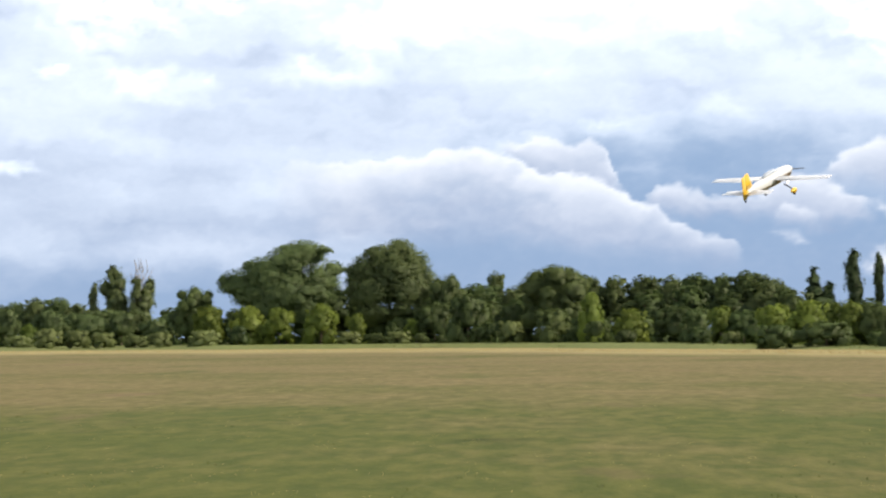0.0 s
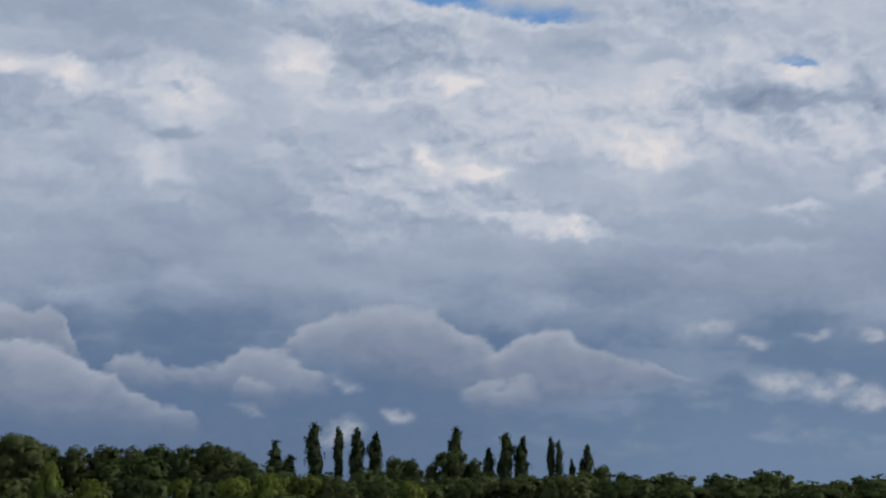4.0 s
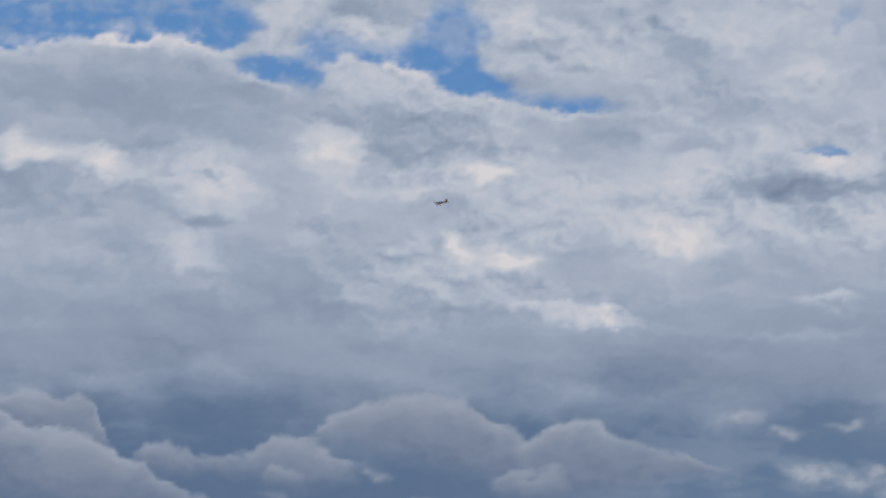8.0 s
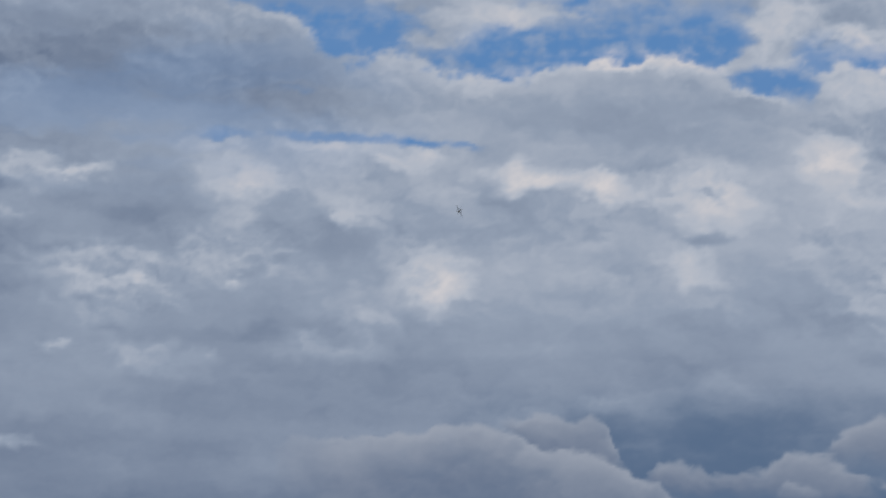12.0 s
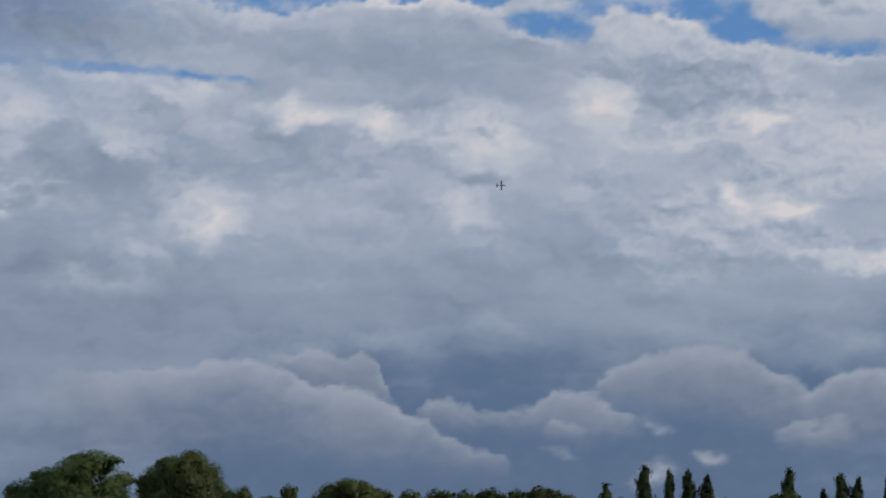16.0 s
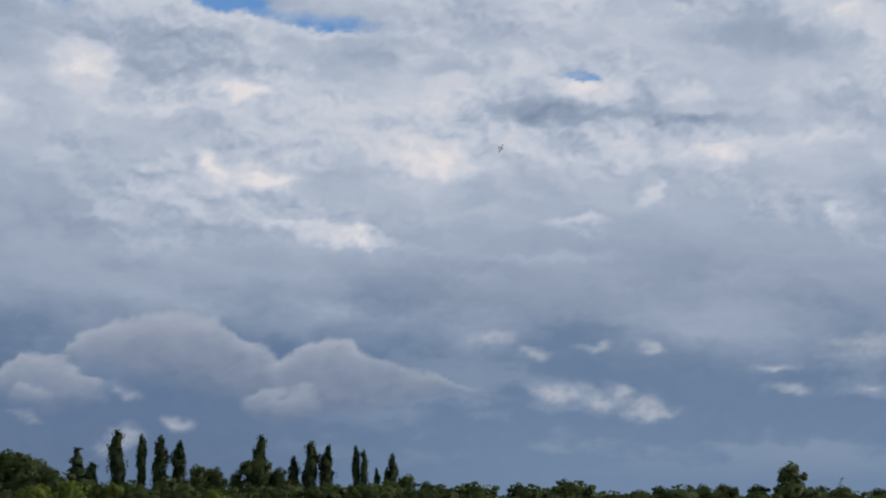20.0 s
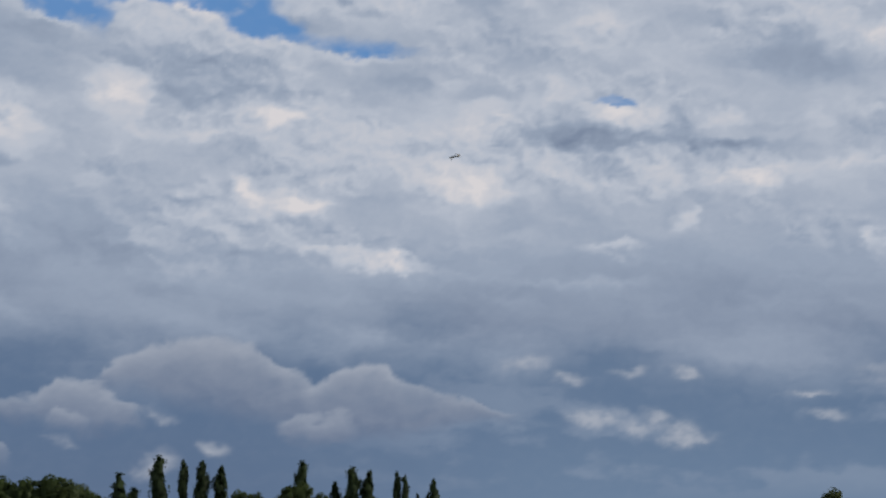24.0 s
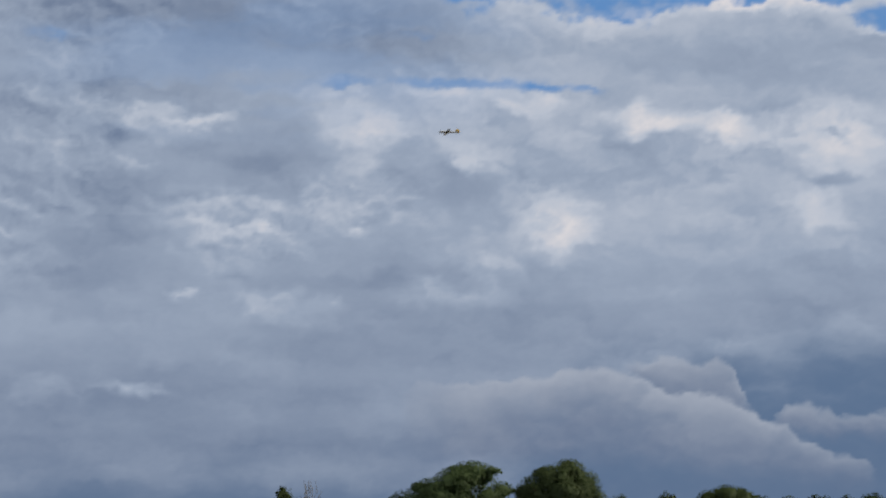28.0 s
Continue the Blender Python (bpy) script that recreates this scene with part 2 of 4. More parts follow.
    glow(-7.29, 6.95, 0.70, 0.25, 0, 0.20)
    glow(1.28, 16.35, 1.16, 0.43, 0, 0.35)
    glow(9.82, 16.01, 1.86, 0.62, 0, 0.35)
    glow(-0.68, 13.92, 0.78, 0.34, 0, 0.25)
    glow(-1.33, 12.45, 1.09, 0.22, 0, 0.22)
    glow(-3.40, 10.91, 0.28, 0.19, 0, 0.25)
    glow(-9.27, 14.93, 4.35, 1.16, -8, -0.36)
    glow(-12.10, 15.74, 2.33, 0.93, 0, -0.12)
    glow(-8.58, 11.03, 1.71, 0.78, 0, -0.30)
    glow(-3.87, 10.06, 1.86, 0.62, -20, -0.30)
    glow(-12.14, 11.33, 1.40, 0.34, 0, -0.28)
    glow(-12.85, 9.33, 1.40, 1.09, 0, -0.25)
    glow(-9.02, 9.17, 0.93, 0.12, 5, 0.25)
    glow(-12.59, 11.01, 0.62, 0.12, 0, 0.30)
    glow(-9.77, 7.85, 0.47, 0.16, 0, -0.25)
    glow(-6.06, 7.73, 0.93, 0.22, 0, -0.15)
    glow(3.14, 13.54, 2.33, 0.37, 0, -0.12)
    glow(7.71, 13.84, 1.86, 0.47, 0, -0.15)
    glow(-12.72, 4.70, 0.78, 0.14, -8, 0.35)
    glow(7.15, 11.26, 0.78, 0.62, -30, 0.15)
    glow(-14.77, 13.61, 1.09, 0.34, 0, 0.35)
    glow(-12.65, 4.86, 0.59, 0.12, -5, 0.35)
    glow(-14.69, 4.70, 0.78, 0.34, -20, 0.25)
    glow(-15.17, 6.67, 1.40, 0.31, 0, 0.12)
    glow(-8.74, 7.17, 0.70, 0.34, 0, 0.28)
    glow(-7.26, 7.02, 0.70, 0.37, 0, 0.15)
    glow(-10.93, 9.33, 0.93, 0.16, 0, 0.25)
    glow(-12.34, 11.31, 0.93, 0.22, 0, 0.30)
    glow(-13.71, 10.21, 1.86, 0.47, 0, -0.22)
    glow(-11.60, 14.69, 3.88, 0.78, 0, -0.14)
    glow(-15.02, 14.73, 1.86, 0.47, 0, -0.18)
    glow(-5.66, 14.59, 2.33, 1.24, 0, -0.20)
    glow(26.50, 6.20, 7.00, 1.30, 0, -0.28)
    glow(-15.00, 11.80, 2.20, 4.50, 0, -0.32)
    glow(20.00, 6.20, 2.50, 0.90, 0, -0.16)
    glow(7.60, 5.90, 1.80, 0.80, 0, 0.21)
    glow(6.00, 7.00, 7.50, 1.20, 0, -0.15)
    glow(-4.50, 7.50, 4.00, 2.20, 0, -0.15)
    glow(-3.50, 14.50, 3.00, 1.20, 0, -0.15)
    glow(25.20, 10.95, 2.20, 0.20, -4, -0.25)
    return total


def dark_scraps(place):
    """Torn shaded scraps that hang before the deck."""
    total = np.zeros_like(place[0])
    for a, e, rx, ry, rot, amp in ((6.85, 10.20, 0.70, 0.20, 2, 0.42), (-13.0, 11.70, 1.0, 0.22, -6, 0.22), (-11.2, 9.95, 0.8, 0.20, 5, 0.20), (-14.6, 9.60, 0.7, 0.16, 0, 0.20), (-9.4, 10.9, 0.9, 0.26, -8, 0.18)):
        total = np.maximum(total, step(oval(place, a, e, rx, ry, rot), 0.35, 1.35, amp, 0.0))
    return total


def cumulus(place, rough, top, base, crisp=0.16, melt=0.55):
    """Cover and light of one heaped cloud between the line of its top and the line of its base (bearing, rise)."""
    x, y = place
    high = np.interp(x, *zip(*top))
    low = np.interp(x, *zip(*base))
    ends = step(x, top[0][0] - 0.10, top[0][0] + 0.35) * step(x, top[-1][0] - 0.55, top[-1][0] + 0.10, 1.0, 0.0)
    under = high + 0.34 * rough - y
    cover = step(under, -0.4 * crisp, crisp) * step(y - low - 0.30 * rough, -0.45 * melt, 0.55 * melt) * ends
    deep = np.clip(under, 0, None) / np.maximum(high - low, 0.35)
    return cover, 1.0 * np.exp(-2.7 * deep) + 0.02


def low_heaps(place, rough):
    """The heaped clouds over the trees, far ones first."""
    total, light = np.zeros_like(place[0]), np.zeros_like(place[0])
    heaps = [
        # block with a sheer side, behind the near bank
        (0.6, [(0.95, 5.18), (1.25, 5.34), (2.2, 5.40), (3.4, 5.38), (3.72, 5.32), (3.95, 4.95), (4.2, 4.45), (4.5, 4.0)], [(0.95, 5.05), (1.5, 4.75), (2.2, 4.3), (4.5, 3.8)], 0.14, 0.4),
        # ragged small heap
        (1.0, [(4.95, 3.65), (5.20, 4.05), (5.6, 4.13), (6.1, 3.92), (6.7, 3.75), (7.5, 3.68), (8.2, 3.98), (8.8, 4.28), (9.3, 4.36), (9.9, 4.15), (10.6, 3.75), (11.2, 3.35)],
         [(4.9, 3.35), (6.0, 3.30), (7.2, 3.25), (8.6, 3.15), (9.6, 3.05), (11.3, 3.1)], 0.22, 0.5),
        (0.9, [(8.45, 3.25), (8.8, 3.50), (9.3, 3.46), (9.8, 3.10)], [(8.4, 2.95), (9.8, 2.85)], 0.2, 0.35),
        # the dome
        (0.6, [(9.6, 4.35), (9.95, 4.62), (10.55, 4.98), (11.2, 5.28), (11.9, 5.42), (12.7, 5.52), (13.4, 5.50), (14.0, 5.36), (14.5, 5.10), (15.1, 4.72), (15.7, 4.32), (16.3, 4.0)],
         [(9.6, 4.15), (11.0, 4.05), (12.2, 3.72), (13.4, 3.45), (14.6, 3.25), (16.3, 3.2)], 0.17, 0.85),
        # the lobe beside it, with a rag hanging under
        (0.8, [(15.5, 4.0), (15.9, 4.32), (16.3, 4.60), (16.7, 4.80), (17.2, 4.88), (17.7, 4.76), (18.2, 4.42), (18.8, 4.24), (19.5, 4.02), (20.2, 3.80), (21.0, 3.55), (21.6, 3.45)],
         [(16.0, 3.1), (17.4, 2.85), (18.6, 2.95), (19.6, 3.25), (21.6, 3.35)], 0.18, 0.5),
        (1.0, [(14.8, 3.2), (15.2, 3.42), (15.8, 3.38), (16.4, 3.45), (17.0, 3.2)], [(14.8, 2.8), (15.6, 2.62), (16.2, 2.62), (17.0, 2.85)], 0.25, 0.4),
        # near bank that slopes down to the tree tops
        (0.8, [(-5.2, 4.75), (-4.2, 4.88), (-3.4, 4.78), (-2.6, 4.88), (-1.8, 4.94), (-1.2, 5.02), (-0.85, 5.22), (-0.4, 5.30), (0.2, 5.22), (0.65, 5.05), (1.25, 4.97), (1.55, 4.72), (2.2, 4.50), (2.95, 4.38), (3.7, 4.31),
               (4.2, 4.14), (4.65, 3.80), (5.25, 3.48), (5.7, 3.16), (6.3, 2.98), (6.9, 2.80), (7.3, 2.55), (7.7, 2.3)], [(-5.2, 2.7), (0.0, 2.75), (2.0, 2.6), (4.0, 2.3), (7.7, 1.9)], 0.14, 1.0),
    ]
    for lumpy, top, base, crisp, melt in heaps:
        c, l = cumulus(place, rough * lumpy, top, base, crisp, melt)
        light = light * (1 - c) + l * c
        total = total + c - total * c
    return total, light / np.maximum(total, 1e-3)


def fair_puffs(place):
    """Small fair-weather clouds."""
    total = np.zeros_like(place[0])

    def puff(a, e, rx, ry, rot, amp):
        total[:] = joined(total, step(oval(place, a, e, rx, ry, rot), 0.0, 1.9, amp, 0.0))
    puff(13.04, 2.51, 0.38, 0.21, 0, 0.80)
    puff(11.47, 2.05, 0.62, 0.34, 20, 0.80)
    puff(8.92, 2.67, 0.60, 0.20, -10, 0.40)
    puff(21.50, 4.89, 0.65, 0.20, 5, 0.75)
    puff(22.74, 4.46, 0.43, 0.17, -12, 0.95)
    puff(23.59, 3.43, 0.90, 0.23, -5, 1.00)
    puff(24.59, 3.13, 0.54, 0.22, -20, 0.80)
    puff(25.75, 2.97, 0.85, 0.31, -12, 0.90)
    puff(25.14, 3.46, 0.39, 0.22, -20, 0.80)
    puff(25.92, 4.66, 0.43, 0.14, -20, 0.80)
    puff(24.53, 4.67, 0.59, 0.16, 0, 0.60)
    puff(29.30, 4.06, 0.65, 0.09, 0, 0.85)
    puff(29.75, 3.51, 0.47, 0.14, -8, 0.75)
    puff(31.82, 3.49, 0.40, 0.11, 0, 0.75)
    puff(31.70, 4.67, 1.24, 0.40, 5, 0.60)
    puff(11.40, 3.39, 0.62, 0.14, -15, 0.60)
    return total


def cloud_fields(a, e):
    """Cover and painted light of each cloud layer at a bearing and a rise."""
    x, y = a * 0.62, e
    w1 = cloud_noise(x * 0.55, y * 0.55, 3, 3), cloud_noise(x * 0.55, y * 0.55, 13, 3)
    w2 = cloud_noise(x * 1.7, y * 1.7, 23, 4), cloud_noise(x * 1.7, y * 1.7, 33, 4)
    w3 = cloud_noise(x * 5.2, y * 5.2, 43, 3), cloud_noise(x * 5.2, y * 5.2, 53, 3)
    wide = a + 0.40 * w1[0] + 0.50 * w2[0] + 0.12 * w3[0], e + 0.24 * w1[1] + 0.32 * w2[1] + 0.09 * w3[1]
    near = a + 0.24 * w2[0] + 0.08 * w3[0], e + 0.17 * w2[1] + 0.07 * w3[1]

    # rounded lumps of the deck, and how they turn to the sun (upper right)
    def lumps(dx, dy):
        u, v = (wide[0] + dx) * 0.33, (wide[1] + dy) * 0.55
        return cloud_noise(u, v, 63, 5, 0.46, True)
    lump = lumps(0, 0)
    turn = lump - lumps(0.22, 0.26)
    soft = cloud_noise(wide[0] * 0.23, wide[1] * 0.42, 73, 5, 0.5)
    streak = cloud_noise(near[0] * 0.13 + 0.1 * w1[0], (near[1] + 0.09 * np.clip(a - 7, 0, 30)) * 0.70, 83, 5, 0.52)
    calm = cloud_noise(x * 0.30 + 0.3 * w1[1], y * 0.42, 103, 3, 0.5)
    lively = step(e, 5.0, 10.0, 0.25, 1.0) * step(calm, -0.25, 0.35, 0.35, 1.0) * np.maximum(step(e, 12.6, 13.8, 1.0, 0.3), step(a, -6, -2))

    # smaller tufts to the right, high up
    def tufts(dx, dy):
        return cloud_noise((near[0] + dx) * 0.95, (near[1] + dy) * 1.35, 113, 4, 0.48, True)
    tuft = tufts(0, 0)
    tuft = (step(a, 5, 13, 0.25, 1.0) + step(a, -7, -2, 0.70, 0.0)) * step(e, 6.6, 9.0) * step(soft + calm, -0.35, 0.25) * (0.28 * (tuft - tufts(0.10, 0.13)) + 0.16 * tuft)

    glows = deck_light(wide)
    gaps, open_sky = open_gaps(near)
    lit = step(e, 4.2, 9.6, 0.12, 0.53) + step(a, -9, 2, -0.10, 0.0) + step(a, 8, 20, 0.0, 0.10)
    lit = lit + step(a, -6, -2, 1.0, 0.0) * (0.06 * step(e, 3.5, 5.0) * step(e, 6.5, 8.5, 1.0, 0.0) - 0.09 * step(e, 2.5, 4.2, 1.0, 0.0))
    lit = lit + np.where(glows > 0, glows * (0.84 + 0.95 * lump + 0.45 * turn + 0.25 * w3[0]), 0.9 * glows) + lively * (0.40 * turn + 0.18 * lump)
    lit = lit + 0.20 * soft + 0.19 * streak + tuft
    holes = gaps + 0.35 * soft - 0.55 * lump - 0.40 * w2[0] + 0.12 * w3[0]
    above = open_gaps((near[0] + 0.1, near[1] + 0.30))[0]
    rim = np.clip(above - gaps, 0, 1) * step(holes, -0.3, 0.25)
    edge_w = 0.46 + 0.60 * step(gaps - above, -0.1, 0.25)
    blue = np.clip((holes - 0.42) / edge_w + 0.5, 0, 1)
    blue = blue * blue * (3 - 2 * blue) * np.clip(1.2 * open_sky, 0, 1)
    lit = lit + 0.42 * rim - dark_scraps((a + 0.5 * (near[0] - a) + 0.05 * w3[1], e + 0.5 * (near[1] - e) + 0.04 * w3[0]))
    foot = step(e - 0.95 + 1.3 * soft + 0.7 * streak + step(a, -4.4, 1.5, 3.2, 0.0) + step(a, 16, 25, 0.0, 0.5), 3.0, 5.7)
    low_veil = 0.38 * step(streak + 0.3 * w2[0], -0.05, 0.40) * step(a, 13, 21) * step(e, 0.8, 2.0)
    foot = np.maximum(foot, low_veil)
    veil = step(streak + 0.8 * w2[1] + 0.25 * w3[1], -0.5, 0.30, 0.55, 0.97)
    thin = 0.24 * step(oval(near, -8.5, 14.0, 6.5, 2.2, 0), 0.4, 1.5, 1.0, 0.0) * step(streak, -0.4, 0.3)
    cover = foot * (1 - blue * veil) * (1 - thin)

    # heaps: knobbly tops, bases lost in the haze
    def knobs(dx, dy):
        return cloud_noise((near[0] + dx) * 0.85, (near[1] + dy) * 1.25, 93, 4, 0.46, True)
    knob = knobs(0, 0)
    heap, heap_light = low_heaps(near, knob + 0.3 * w3[1])
    heap_light = heap_light + 0.10 * (knob - knobs(0.16, 0.20)) + 0.10 * knob + 0.14 * soft
    heap = heap * step(a + 1.2 * soft, -6.0, -2.6) * step(soft + 0.6 * w2[0], -0.5, 0.1, 0.80, 1.0)
    puffs = fair_puffs(near)
    puff = step(puffs * (1 + 0.9 * knob + 0.5 * w3[0]), 0.05, 1.35) * step(w2[1] + knob, -0.5, 0.3, 0.6, 1.0)
    return {k: v.ravel() for k, v in dict(lit=lit, cover=cover, heap=heap, heap_lit=heap_light, puff=puff).items()}


def cloud_material():
    m, n = material("cloudy_sky")
    uv = n.node("ShaderNodeUVMap")
    uv.uv_map = "bearing_rise"
    p = uv.outputs["UV"]                      # degrees of bearing and of rise
    sep = n.node("ShaderNodeSeparateXYZ")
    n.put(sep.inputs[0], p)
    rise = sep.outputs["Y"]

    def field(key):
        k = n.node("ShaderNodeAttribute")
        k.attribute_name = key
        return k.outputs["Fac"]
    fine = n.noise(n.vec("MULTIPLY", p, (0.7, 1.0, 1.0)), 6.0, 5, 0.6)
    wisp = n.math("MULTIPLY_ADD", fine, 0.09, -0.045)
    # clear sky behind: deep blue above, hazy slate towards the horizon
    side = n.ramp(sep.outputs["X"], 12, 24)
    low = n.mix(side, srgb(93, 113, 142), srgb(106, 128, 156))
    haze = n.mix(n.ramp(rise, 0.8, 4.4), low, n.mix(side, srgb(91, 113, 143), srgb(97, 119, 148)))
    clear = n.mix(n.ramp(rise, 7.5, 12.5), haze, srgb(90, 137, 192))
    lit = n.math("ADD", field("lit"), wisp)
    # sunlit and shaded cloud tones, painted into the shell's emission
    dark, mid, bright, white = srgb(90, 107, 136), srgb(151, 164, 184), srgb(182, 190, 204), srgb(216, 213, 216)
    deck = n.mix(n.ramp(lit, -0.45, 0.42, smooth=False), dark, mid)
    deck = n.mix(n.ramp(lit, 0.42, 0.80, smooth=False), deck, bright)
    deck = n.mix(n.ramp(lit, 0.80, 1.45, smooth=False), deck, white)
    sky = n.mix(field("cover"), clear, deck)
    heap_light = n.math("ADD", field("heap_lit"), wisp)
    tone = n.mix(n.ramp(heap_light, -0.05, 0.90, smooth=False), srgb(99, 115, 142), srgb(159, 167, 182))
    sky = n.mix(n.math("MULTIPLY", field("heap"), 0.93), sky, tone)
    sky = n.mix(n.math("MULTIPLY", field("puff"), 0.80), sky, srgb(172, 178, 190))
    em = n.node("ShaderNodeEmission")
    n.put(em.inputs["Color"], sky)
    n.put(n.node("ShaderNodeOutputMaterial").inputs["Surface"], em.outputs[0])
    return m


def sky_shell():
    """A part of a far sphere, in front of which everything stands."""
    R = 3000.0
    b = np.concatenate([np.arange(-62, -18, 1.0), np.arange(-18, 36, 0.065), np.arange(36, 84.5, 1.0)])
    e = np.concatenate([np.arange(-1, 1, 0.25), np.arange(1, 18.2, 0.065), np.arange(18.4, 27.1, 0.5)])
    grid = np.meshgrid(b, e)
    bb, ee = [k.ravel() for k in grid]
    ra, re = np.radians(bb), np.radians(ee)
    co = R * np.stack([np.sin(ra) * np.cos(re), np.cos(ra) * np.cos(re), np.sin(re)], 1)
    nb, ne = len(b), len(e)
    c = (np.arange(ne - 1)[:, None] * nb + np.arange(nb - 1)[None, :]).ravel()
    quads = np.stack([c, c + nb, c + nb + 1, c + 1], 1)
    me = bpy.data.meshes.new("backdrop")
    me.vertices.add(len(co))
    me.vertices.foreach_set("co", co.ravel())
    me.loops.add(quads.size)
    me.loops.foreach_set("vertex_index", quads.ravel())
    me.polygons.add(len(quads))
    me.polygons.foreach_set("loop_start", np.arange(0, quads.size, 4))
    me.polygons.foreach_set("use_smooth", np.ones(len(quads), bool))
    me.materials.append(cloud_material())
    layer = me.uv_layers.new(name="bearing_rise")
    layer.data.foreach_set("uv", np.stack([bb, ee], 1)[quads.ravel()].ravel())
    for key, values in cloud_fields(*grid).items():
        me.attributes.new(key, "FLOAT", "POINT").data.foreach_set("value", values.astype(np.float32))
    me.update()
    me.validate()
    ob = new("backdrop", me)
    return tagged(ob, "grey and white cloud deck with blue gaps over low heaped clouds", "sky", kind="structure")


SKY = sky_shell()

# ---- ground ----
EDGE_B = [-60, -14, -5, 0, 8, 14, 30, 80]
EDGE_D = [520, 460, 400, 375, 270, 225, 215, 240]


def edge(bearing):
    return float(np.interp(bearing, EDGE_B, EDGE_D))


def bank(b):
    """The woods stand a little above the field."""
    return float(np.interp(b, [5, 8.5, 13, 24], [0.72, 0.48, 0.22, 0.15]))


def lie(b, d):
    """Height of the ground at a bearing and a distance."""
    return float(np.interp(d / edge(b), [0.88, 0.905, 0.965], [0, 0.03, bank(b)]))


def field_material():
    m, n = material("mown_field")
    co = n.node("ShaderNodeTexCoord").outputs["Object"]
    turn = n.node("ShaderNodeVectorRotate")
    turn.rotation_type = "Z_AXIS"
    turn.inputs["Angle"].default_value = radians(2)
    n.put(turn.inputs["Vector"], co)
    turn = turn.outputs[0]
    wide = n.noise(n.vec("MULTIPLY", turn, (0.012, 0.030, 1)), 1.0, 4, 0.5)
    patch = n.noise(n.vec("MULTIPLY", turn, (0.085, 0.045, 1)), 1.0, 6, 0.62)
    spot = n.noise(n.vec("MULTIPLY", turn, (0.42, 0.16, 1)), 1.0, 6, 0.65)
    fine = n.noise(n.vec("MULTIPLY", turn, (1.9, 0.60, 1)), 1.0, 5, 0.65)
    tuft = n.noise(n.vec("MULTIPLY", co, (9.0, 4.0, 1)), 1.0, 4, 0.6)
    far = n.node("ShaderNodeSeparateXYZ")
    n.put(far.inputs[0], co)
    dist = far.outputs["Y"]
    mid = n.ramp(fine, 0.30, 0.70)
    green = n.mix(mid, (0.046, 0.060, 0.010), (0.081, 0.088, 0.018))
    straw = n.mix(mid, (0.108, 0.087, 0.035), (0.157, 0.124, 0.055))
    dry = n.math("ADD", n.math("MULTIPLY_ADD", wide, 1.15, n.math("MULTIPLY_ADD", patch, 1.1, -0.03)), n.ramp(dist, 34, 84, -0.20, 0.20))
    dry = n.math("ADD", dry, n.math("MULTIPLY_ADD", spot, 0.65, n.math("MULTIPLY_ADD", fine, 0.45, -0.55)))
    col = n.mix(n.ramp(dry, 0.78, 1.46), green, straw)
    bare = n.ramp(n.noise(n.vec("MULTIPLY", turn, (0.13, 0.055, 1)), 1.0, 6, 0.68), 0.56, 0.70)
    col = n.mix(n.math("MULTIPLY", bare, 0.65), col, (0.132, 0.086, 0.051))
    lush = n.ramp(n.noise(n.vec("MULTIPLY", turn, (0.24, 0.075, 1)), 1.0, 6, 0.65), 0.54, 0.70)
    col = n.mix(n.math("MULTIPLY", lush, 0.8), col, (0.050, 0.068, 0.013))
    col = n.mix(n.math("MULTIPLY", n.ramp(tuft, 0.3, 0.7), 0.34), col, n.vec("SCALE", col, scale=0.65))
    for key, tone in (("uncut", (0.245, 0.205, 0.095)), ("verge", (0.105, 0.122, 0.040))):
        zone = n.node("ShaderNodeAttribute")
        zone.attribute_name = key
        col = n.mix(n.math("MULTIPLY", zone.outputs["Fac"], n.ramp(patch, 0.2, 0.5, 0.7, 1.0)), col, n.vec("SCALE", tone, scale=n.math("ADD", fine, 0.5)))
    p = n.node("ShaderNodeBsdfPrincipled")
    n.put(p.inputs["Base Color"], col)
    p.inputs["Roughness"].default_value = 0.95
    p.inputs["Specular IOR Level"].default_value = 0.1
    bn = n.node("ShaderNodeBump")
    bn.inputs["Strength"].default_value = 0.35
    bn.inputs["Distance"].default_value = 0.04
    n.put(bn.inputs["Height"], n.math("ADD", tuft, fine))
    n.put(p.inputs["Normal"], bn.outputs["Normal"])
    n.put(n.node("ShaderNodeOutputMaterial").inputs["Surface"], p.outputs[0])
    return m


